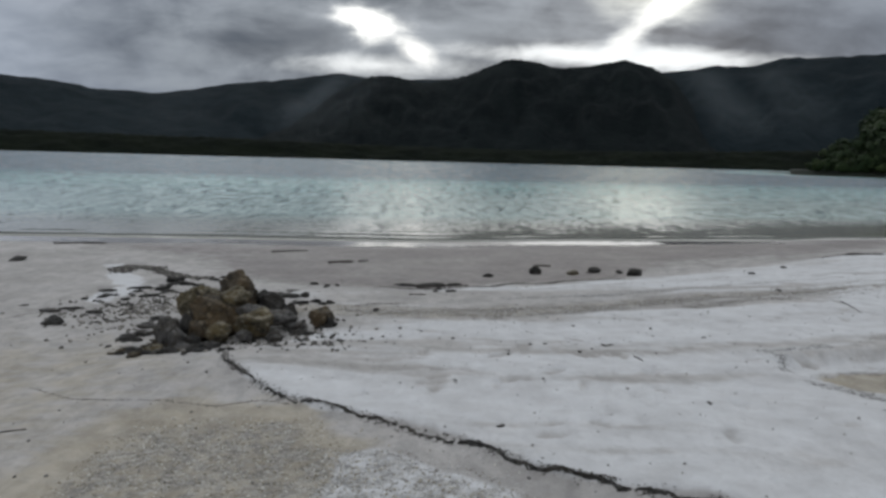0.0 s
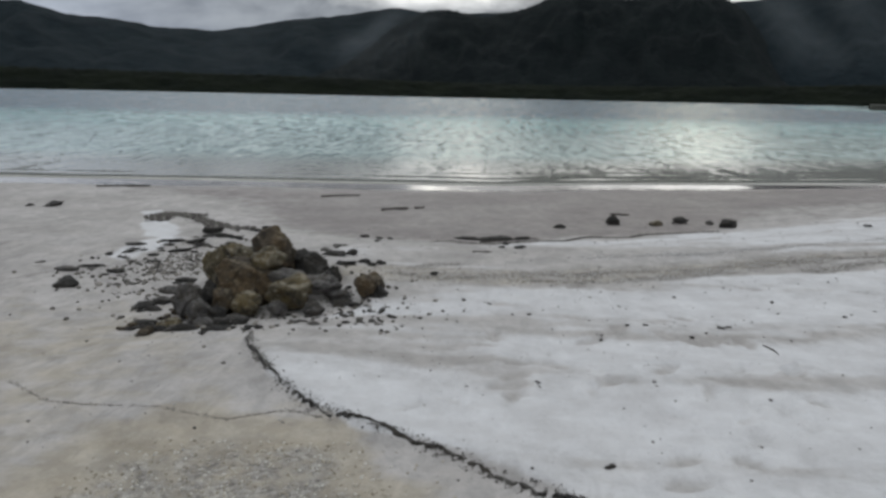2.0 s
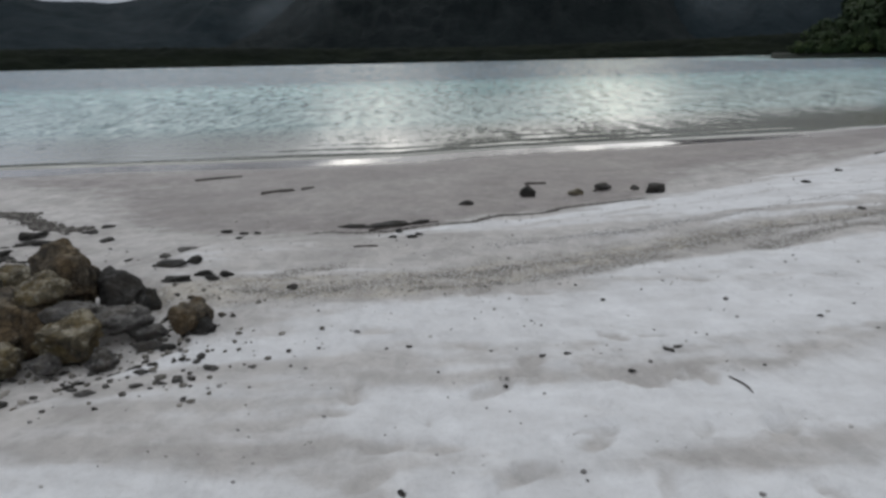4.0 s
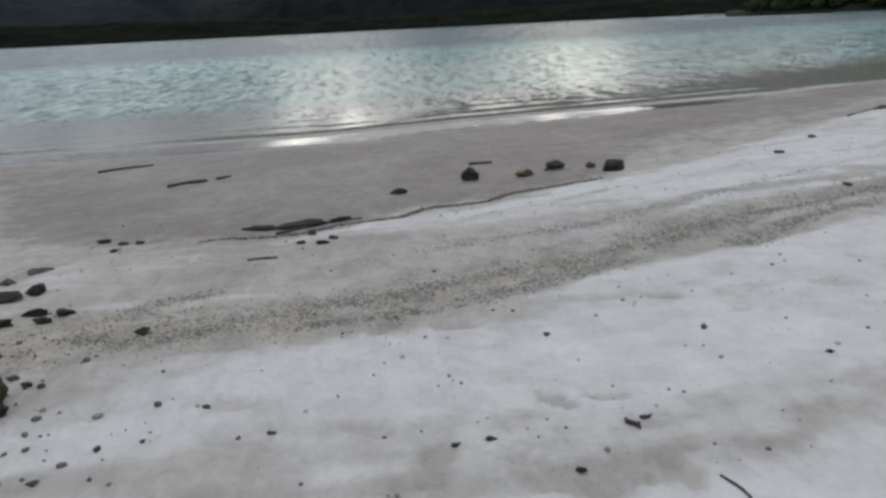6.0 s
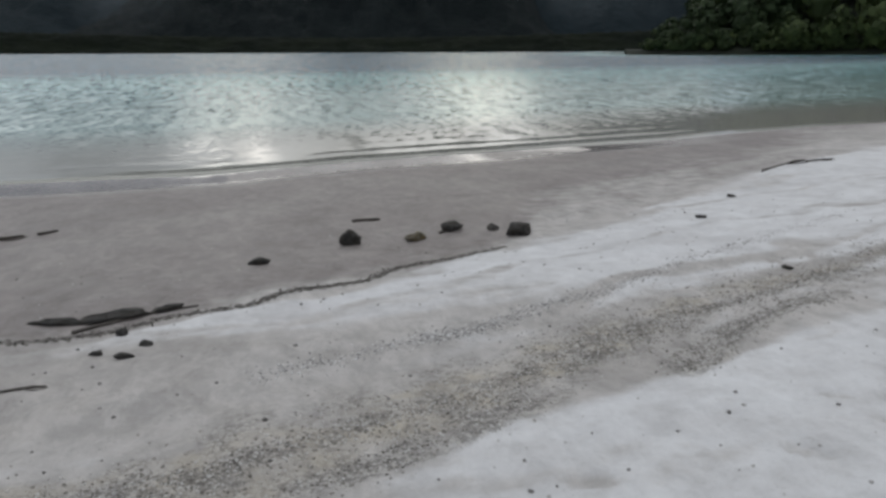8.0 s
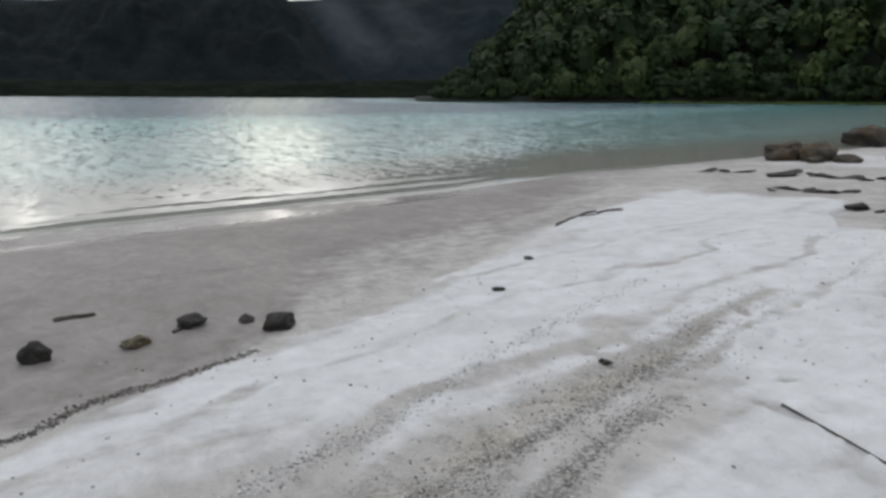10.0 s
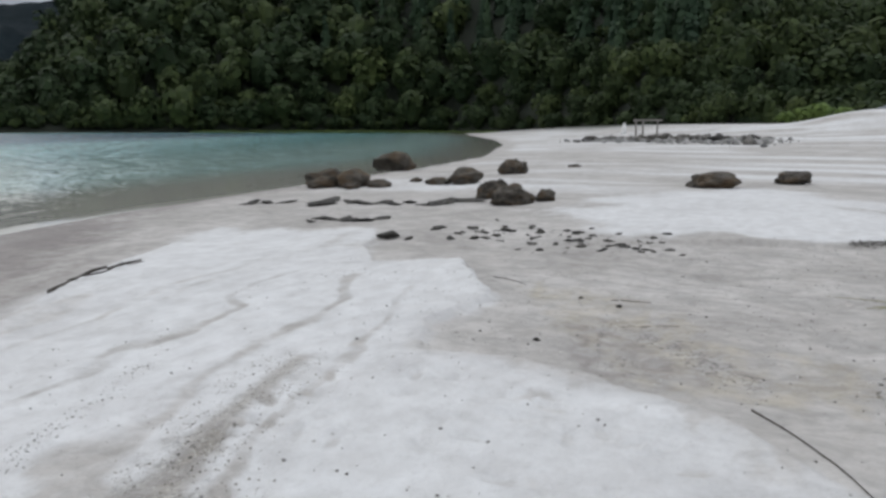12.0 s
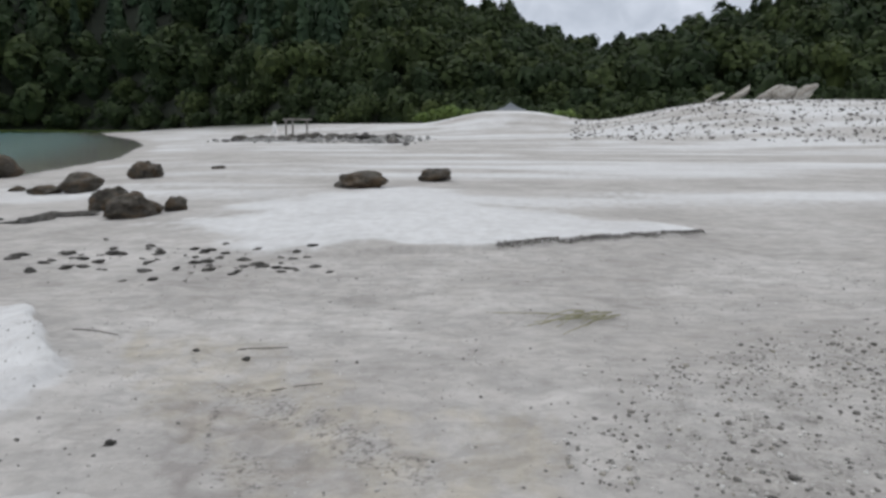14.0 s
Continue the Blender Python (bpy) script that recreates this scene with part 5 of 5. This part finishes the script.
for k, (az, r_, w_, h) in enumerate(((107.6, 103, 2.6, 0.9), (109.2, 103, 2.8, 1.2), (111.3, 104, 2.6, 1.9), (112.1, 104, 2.2, 2.3), (113.3, 105, 2.4, 1.9))):
    x, y = 4 + r_ * math.sin(radians(az)), 8 + r_ * math.cos(radians(az))
    shard = rock("outcrop", 130 + k, ROCK_PALE, x, y, None, w_, w_, h, 0, "pale jagged rock outcrop on the rise", "outcrop on the rise", 4, 12, 0.12)
    shard.matrix_world = pose(x, y, ground_at(x, y) + 0.35 * h, rng.uniform(-12, 12), -32, -100) @ Matrix.Diagonal((w_ * 1.6, w_ * 0.7, h * 0.85, 1))


# gritty bands: thousands of grains lying on the sand
def grains(name, count, place, size, mat, label):
    base = rock_mesh(301, 1, 4, 0.15)
    bv = np.array([v.co[:] for v in base.vertices])
    bf = np.array([p.vertices[:] for p in base.polygons])
    r = np.random.RandomState(len(name))
    xy = np.array([place(r) for _ in range(count)])
    z = beach_height(xy[:, 0].copy(), xy[:, 1].copy())
    s = r.uniform(size[0], size[1], count) * r.uniform(0.6, 1.3, count)
    a = r.uniform(0, 6.28, count)
    ca, sa = np.cos(a)[:, None], np.sin(a)[:, None]
    st = r.uniform(0.7, 1.4, (count, 1))
    vx = (bv[None, :, 0] * ca * st - bv[None, :, 1] * sa) * s[:, None] + xy[:, :1]
    vy = (bv[None, :, 0] * sa * st + bv[None, :, 1] * ca) * s[:, None] + xy[:, 1:]
    vz = bv[None, :, 2] * (s * 0.65)[:, None] + (z + s * 0.15)[:, None]
    faces = (bf[None] + (np.arange(count) * len(bv))[:, None, None]).reshape(-1, 3)
    me = mesh_from(name, np.stack([vx, vy, vz], -1).reshape(-1, 3), faces)
    return tagged(put(name, me, mat), label, "gravel", kind="stuff")


def grain_material(name, a, b, c):
    m, n, bsdf = material(name)
    island = n.add("ShaderNodeNewGeometry").outputs["Random Per Island"]
    n.link(n.mix(n.span(island, 0.7, 0.8), n.mix(n.span(island, 0.0, 0.6), a, b), c), bsdf.inputs["Base Color"])
    bsdf.inputs["Roughness"].default_value = 0.9
    return m


def along(points, spread):
    def pick(r):
        k = r.uniform(0, len(points) - 1.001)
        i, f = int(k), k % 1
        (ax, ay), (bx, by) = points[i], points[i + 1]
        return ax + (bx - ax) * f + r.normal(0, spread), ay + (by - ay) * f + r.normal(0, spread)
    return pick


def patchy(place, length):
    def pick(r):
        while True:
            x, y = place(r)
            if math.sin(x / length + 1.3 * math.sin(y * 1.7 / length)) * math.sin(y * 1.6 / length - x * 0.4 / length + 0.8) > r.uniform(-0.9, 0.5):
                return x, y
    return pick


def within(points):
    def pick(r):
        px, py = [p[0] for p in points], [p[1] for p in points]
        while True:
            x, y = r.uniform(min(px), max(px)), r.uniform(min(py), max(py))
            if inside_by(points, np.array([x]), np.array([y]))[0] > -r.exponential(0.12):
                return x, y
    return pick


GRIT = grain_material("grey_grit", (0.15, 0.138, 0.122), (0.37, 0.35, 0.32), (0.6, 0.59, 0.57))
TAN_GRAIN = grain_material("tan_grit", (0.27, 0.24, 0.18), (0.49, 0.45, 0.37), (0.7, 0.68, 0.62))
grains("gravel_band", 5200, patchy(along(GRIT_BAND, 0.19), 0.13), (0.003, 0.014), GRIT, "band of dark and light grit across the crust")
for row, count in zip(GRIT_ROWS, (3600, 1500, 600, 900, 1500, 1200)):
    grains("gravel_row", count, along(row, 0.065), (0.003, 0.014), GRIT, "row of dark grit left along the crust by the water")
grains("pale_row", 2600, along(PALE_ROW, 0.05), (0.004, 0.016), grain_material("pale_row_grit", (0.2, 0.195, 0.19), (0.5, 0.49, 0.48), (0.7, 0.7, 0.69)), "row of pale grit left along the crust by the water")
grains("tan_gravel", 5600, within(TAN_GRIT), (0.004, 0.016), TAN_GRAIN, "tan gravel on the sand")
grains("pile_crumbs", 420, lambda r: (r.normal(-1.6, 0.55), r.normal(7.0, 0.4)), (0.01, 0.045), grain_material("pile_crumbs", (0.06, 0.055, 0.05), (0.16, 0.15, 0.13), (0.3, 0.28, 0.25)), "crumbled bits of dark rock round the pile")


def ridge(name, points, width, height, mat, label):
    """A ragged low ridge of crumbled matter that runs along a line."""
    r = np.random.RandomState(len(name) + 40)
    legs = [math.hypot(b[0] - a[0], b[1] - a[1]) for a, b in zip(points, points[1:])]
    at = np.concatenate([[0], np.cumsum(legs)])
    step = np.arange(0, at[-1], 0.012)
    px, py = np.interp(step, at, [p[0] for p in points]), np.interp(step, at, [p[1] for p in points])
    for _ in range(2):
        px[6:-6], py[6:-6] = np.mean([px[k:len(px) - 12 + k] for k in range(13)], 0), np.mean([py[k:len(py) - 12 + k] for k in range(13)], 0)
    wander = (lumps(step, step * 0, 0.14, 33) - 0.5) * 0.05
    thick = np.clip(0.2 + 1.5 * lumps(step, step * 0, 0.3, 34), 0.25, 1.4) * ramp(step, 0.0, 0.25)
    tx, ty = np.gradient(px), np.gradient(py)
    long_ = np.hypot(tx, ty) + 1e-9
    nx, ny = -ty / long_, tx / long_
    rows = []
    for q in np.linspace(-1, 1, 9):
        off = wander + q * width * thick * (1 + 0.5 * r.uniform(-1, 1, len(step)))
        x, y = px + nx * off, py + ny * off
        lift = height * thick * (1 - q * q) * r.uniform(0.35, 1.3, len(step)) - 0.006 * (abs(q) > 0.9)
        rows.append(np.stack([x, y, beach_height(x.copy(), y.copy()) + lift], 1))
    me = mesh_from(name, np.concatenate(rows), grid_faces(9, len(step)))
    return tagged(put(name, me, mat), label, "debris", kind="stuff")


grains("pale_gravel", 1500, within(PALE_GRIT), (0.006, 0.016), grain_material("pale_grit", (0.45, 0.44, 0.42), (0.62, 0.61, 0.6), (0.3, 0.28, 0.25)), "patch of pale gravel")
grains("pebble_field", 3800, patchy(within(PEBBLE_FIELD), 0.16), (0.005, 0.026), grain_material("dark_pebbles", (0.12, 0.115, 0.108), (0.34, 0.33, 0.31), (0.6, 0.59, 0.57)), "scatter of dark pebbles on pale sand")
grains("dark_pebbles", 480, patchy(within(PEBBLE_FIELD), 0.16), (0.012, 0.038), grain_material("black_pebbles", (0.08, 0.076, 0.07), (0.2, 0.19, 0.175), (0.34, 0.32, 0.28)), "larger dark pebbles in clusters on pale sand")
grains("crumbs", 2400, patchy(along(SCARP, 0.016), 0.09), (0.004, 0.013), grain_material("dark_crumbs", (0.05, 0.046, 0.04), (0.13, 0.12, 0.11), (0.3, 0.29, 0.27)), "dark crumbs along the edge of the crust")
# dark ridge added to strengthen the painted shade line of the step
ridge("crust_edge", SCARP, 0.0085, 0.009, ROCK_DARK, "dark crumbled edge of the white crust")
grains("back_crumbs", 520, patchy(lambda r: (r.normal(-3.2, 0.38), r.normal(8.5, 0.5)), 0.2), (0.012, 0.05), bpy.data.materials["pile_crumbs"], "crumbled dark bits behind the rock pile")
grains("seam_debris", 2600, along(SEAM, 0.03), (0.005, 0.018), grain_material("dark_debris", (0.04, 0.036, 0.032), (0.1, 0.09, 0.08), (0.2, 0.19, 0.17)), "dark debris washed up along the wet sand")
grains("sand_specks", 3600, patchy(lambda r: (r.uniform(7.4, 13.5), r.uniform(3.0, 11.2)), 0.35), (0.004, 0.015), grain_material("sand_specks", (0.16, 0.155, 0.145), (0.36, 0.35, 0.33), (0.62, 0.61, 0.59)), "fine dark and pale specks on the sand")
grains("pebbles", 2600, lambda r: (r.uniform(-2.5, 13.5), r.uniform(3.4, 12.8)), (0.004, 0.022), grain_material("crust_pebbles", (0.09, 0.086, 0.08), (0.26, 0.25, 0.24), (0.45, 0.44, 0.42)), "small dark pebbles scattered on the beach")


# dark grains laid along the tongue's edge to deepen its painted shadow
grains("edge_debris", 2600, along(TONGUE_EDGE, 0.02), (0.006, 0.02), bpy.data.materials["dark_crumbs"], "dark crumbs that draw the shaded broken edge of the crust")
grains("arc_debris", 2600, along([(-4.7, 11.65), (-4.91, 12.2), (-4.54, 12.24), (-3.97, 11.62), (-3.67, 11.22), (-3.24, 10.99)], 0.07), (0.012, 0.05), bpy.data.materials["dark_debris"], "dark arc of washed-up debris on pale sand")
grains("crack_debris", 700, along(CRACK, 0.008), (0.003, 0.008), bpy.data.materials["dark_crumbs"], "dark crumbs along a crack in the sand")


def rise_spot(r):
    az, q = radians(r.uniform(97.5, 124)), r.uniform(68, 100)
    return 4 + q * math.sin(az), 8 + q * math.cos(az)


def rubble_spot(r):
    t = r.uniform(0, 1)
    return 89 - 14 * t + r.normal(0, 2.8), 34.5 - 21 * t + r.normal(0, 1.3)


grains("rubble", 1300, rubble_spot, (0.12, 0.6), grain_material("rubble_grey", (0.1, 0.1, 0.1), (0.26, 0.26, 0.25), (0.42, 0.41, 0.4)), "loose grey rubble among larger rocks")
grains("rise_stones", 1100, rise_spot, (0.1, 0.42), grain_material("rise_stones", (0.06, 0.057, 0.053), (0.2, 0.19, 0.18), (0.4, 0.39, 0.37)), "dark stones on the pale stony rise")


# ---- sticks, driftwood and reeds ----
def stick_part(name, points, r0, r1, mat, parent=None, sides=7):
    bm = bmesh.new()
    pts = [Vector(p) for p in points]
    rings = []
    for i, p in enumerate(pts):
        axis = (pts[min(i + 1, len(pts) - 1)] - pts[max(i - 1, 0)]).normalized()
        side = axis.cross(Vector((0, 0, 1))).normalized()
        other = axis.cross(side)
        q = r0 + (r1 - r0) * i / (len(pts) - 1)
        rings.append([bm.verts.new(p + (side * math.cos(k * 6.2832 / sides) + other * math.sin(k * 6.2832 / sides)) * q * rng.uniform(0.85, 1.15)) for k in range(sides)])
    for u, v in zip(rings, rings[1:]):
        for k in range(sides):
            bm.faces.new((u[k], u[(k + 1) % sides], v[(k + 1) % sides], v[k]))
    bm.faces.new(rings[0][::-1])
    bm.faces.new(rings[-1])
    return part(name, bm, mat, parent, smooth=True)


def lying(ax, ay, bx, by, bend, r, n=7):
    out = []
    for i in range(n):
        f = i / (n - 1)
        nx, ny = -(by - ay), bx - ax
        x, y = ax + (bx - ax) * f + nx * bend * math.sin(f * 3.14), ay + (by - ay) * f + ny * bend * math.sin(f * 3.14)
        out.append((x, y, ground_at(x, y) + r * 0.7))
    return out


for ax, ay, bx, by, bend, r, label in ((5.03, 9.31, 4.8, 8.5, 0.02, 0.008, "thin grey stick lying on the white crust"), (7.3, 8.1, 6.45, 7.55, 0.05, 0.0055, "thin dark stick along the edge of the crust"),
                                       (1.62, 6.3, 1.65, 6.13, 0.1, 0.006, "short dark twig on the crust"), 
                                       (-2.5, 4.35, -2.3, 4.5, 0.1, 0.006, "thin dark twig on the sand"), (-1.72, 3.5, -1.55, 3.62, 0.1, 0.006, "short dark twig on the gravel"), (-1.66, 3.66, -1.5, 3.56, -0.1, 0.005, "short dark twig on the gravel"), (-1.62, 3.45, -1.6, 3.64, 0.05, 0.005, "short dark twig on the gravel"), (-0.2, 10.35, 0.5, 10.75, 0.08, 0.012, "dark curved stick at the edge of the wet sand"),
                                       (2.6, 12.6, 2.72, 12.72, 0.0, 0.012, "short stick beside a rock"), (9.5, 9.47, 9.54, 9.14, 0.03, 0.005, "thin reed stalk on the sand"), (9.91, 10.81, 9.83, 10.43, 0.04, 0.005, "thin reed stalk on the sand"), (8.77, 9.05, 8.83, 8.77, 0.03, 0.004, "thin reed stalk on the sand"), (-3.13, 14.94, -2.48, 15.31, 0.04, 0.02, "dark stick on wet sand near the water"), (-1.3, 13.7, -1.15, 13.84, 0.0, 0.018, "short dark stick on wet sand")):
    tagged(stick_part("stick", lying(ax, ay, bx, by, bend, r), r, r * 0.5, WOOD_DARK), label, "stick", "sticks on the beach")


def driftwood(x, y, length, turn, thick, label):
    """A flattened log with two broken branches."""
    thing = new("driftwood")
    thing.location = (x, y, ground_at(x, y))
    c_, s_ = math.cos(radians(turn)), math.sin(radians(turn))

    def line(a, b, bend, r):
        pts = []
        for i in range(6):
            f = i / 5
            u, v = (a + (b - a) * f) * length, bend * length * math.sin(f * 3)
            px, py = u * c_ - v * s_, u * s_ + v * c_
            pts.append((px, py, ground_at(x + px, y + py) - thing.location.z + r * 0.6))
        return pts

    stick_part("log", line(-0.5, 0.5, 0.08, thick), thick, thick * 0.55, WOOD_DARK, thing)
    stick_part("branch", line(-0.1, 0.35, 0.22, thick * 0.5), thick * 0.5, thick * 0.2, WOOD_DARK, thing)
    stick_part("branch", line(0.05, 0.55, -0.12, thick * 0.4), thick * 0.4, thick * 0.15, WOOD_DARK, thing)
    return tagged(thing, label, "driftwood", "driftwood on the beach")


driftwood(8.2, 14.9, 1.0, 20, 0.028, "dark branching driftwood on pale sand")
driftwood(1.98, 13.4, 0.3, 10, 0.02, "small dark driftwood near the rocks by the water")
driftwood(-1.6, 13.48, 0.5, 40, 0.022, "flat dark driftwood on wet sand")
driftwood(-7.3, 15.9, 1.0, 22, 0.022, "low dark driftwood near the water")
driftwood(8.9, 15.05, 0.6, 15, 0.018, "thin dark driftwood on the crust")
driftwood(-0.18, 9.36, 0.2, 4, 0.009, "thin dark stick of driftwood on the sand")

reeds = new("reed_heap")
reeds.location = (10.4, 7.05, ground_at(10.4, 7.05))
for k in range(9):
    a, l = rng.uniform(-0.55, 0.55) + 2.2, rng.uniform(0.3, 0.85)
    cx, cy = rng.gauss(0, 0.07), rng.gauss(0, 0.1)
    stick_part("stalk", [(cx + math.cos(a) * l * (f - 0.5), cy + math.sin(a) * l * (f - 0.5), 0.012 + 0.02 * rng.random() + 0.02 * math.sin(f * 3)) for f in (0, 0.33, 0.66, 1)], 0.006, 0.003, STRAW, reeds, 5)
stick_part("stalk", [(0.05, 0.0, 0.02), (0.15, 0.35, 0.015), (0.16, 0.75, 0.01)], 0.006, 0.002, STRAW, reeds, 5)
tagged(reeds, "small heap of dry yellowish reed stalks on sand", "reeds")


# ---- things far up the beach ----
def far_spot(az, r_):
    x, y = 4 + r_ * math.sin(radians(az)), 8 + r_ * math.cos(radians(az))
    return x, y, ground_at(x, y)


def block(bm, x0, y0, z0, x1, y1, z1, bevel=0.0):
    made = bmesh.ops.create_cube(bm, size=1.0)["verts"]
    bmesh.ops.scale(bm, verts=made, vec=(x1 - x0, y1 - y0, z1 - z0))
    bmesh.ops.translate(bm, verts=made, vec=((x0 + x1) / 2, (y0 + y1) / 2, (z0 + z1) / 2))
    if bevel:
        bmesh.ops.bevel(bm, geom=list({e for v in made for e in v.link_edges}), offset=bevel, segments=2, affect="EDGES")


def lathe(bm, rings, sides=14):
    loops = [[bm.verts.new((q * math.cos(k * 6.2832 / sides), q * sy * math.sin(k * 6.2832 / sides), z)) for k in range(sides)] for z, q, sy in rings]
    for u, v in zip(loops, loops[1:]):
        for k in range(sides):
            bm.faces.new((u[k], u[(k + 1) % sides], v[(k + 1) % sides], v[k]))
    bm.faces.new(loops[0][::-1])
    bm.faces.new(loops[-1])


bm = bmesh.new()
lathe(bm, [(-0.1, 0.42, 1), (0.3, 0.42, 1), (0.32, 0.38, 0.8), (0.6, 0.42, 0.8), (1.0, 0.4, 0.75), (1.22, 0.34, 0.7), (1.3, 0.11, 0.8), (1.36, 0.14, 0.95), (1.5, 0.15, 1), (1.6, 0.1, 1), (1.64, 0.03, 1)])
statue = part("statue", bm, STATUE, smooth=True)
statue.location = far_spot(75.4, 110)
tagged(statue, "small white stone statue standing on the beach", "statue")

frame_thing = new("wooden_frame")
frame_thing.matrix_world = pose(*far_spot(77.1, 86), 0, 0, -77)
for x in (-1.25, -0.5, 1.05):
    bm = bmesh.new()
    block(bm, x - 0.1, -0.1, -0.3, x + 0.1, 0.1, 2.0, 0.02)
    part("post", bm, WOOD_GREY, frame_thing)
bm = bmesh.new()
block(bm, -1.6, -0.14, 2.0, 1.6, 0.14, 2.22, 0.03)
part("beam", bm, WOOD_GREY, frame_thing)
tagged(frame_thing, "weathered grey wooden frame of posts and a beam", "wooden frame")

gx_, gy_, gz_ = far_spot(93.1, 128)
gazebo = new("gazebo")
gazebo.location = (gx_, gy_, gz_)
for x, y in ((-1.6, -1.6), (1.6, -1.6), (1.6, 1.6), (-1.6, 1.6)):
    bm = bmesh.new()
    block(bm, x - 0.1, y - 0.1, -0.2, x + 0.1, y + 0.1, 2.3)
    part("post", bm, WOOD_GREY, gazebo)
bm = bmesh.new()
base = [bm.verts.new((sx * 2.7, sy * 2.7, 2.2)) for sx, sy in ((-1, -1), (1, -1), (1, 1), (-1, 1))]
mid_ring = [bm.verts.new((sx * 1.2, sy * 1.2, 2.75)) for sx, sy in ((-1, -1), (1, -1), (1, 1), (-1, 1))]
tip = bm.verts.new((0, 0, 3.6))
for k in range(4):
    bm.faces.new((base[k], base[(k + 1) % 4], mid_ring[(k + 1) % 4], mid_ring[k]))
    bm.faces.new((mid_ring[k], mid_ring[(k + 1) % 4], tip))
bm.faces.new(base[::-1])
part("roof", bm, ROOF, gazebo)
tagged(gazebo, "small open shelter with a slate-blue pointed roof", "gazebo")
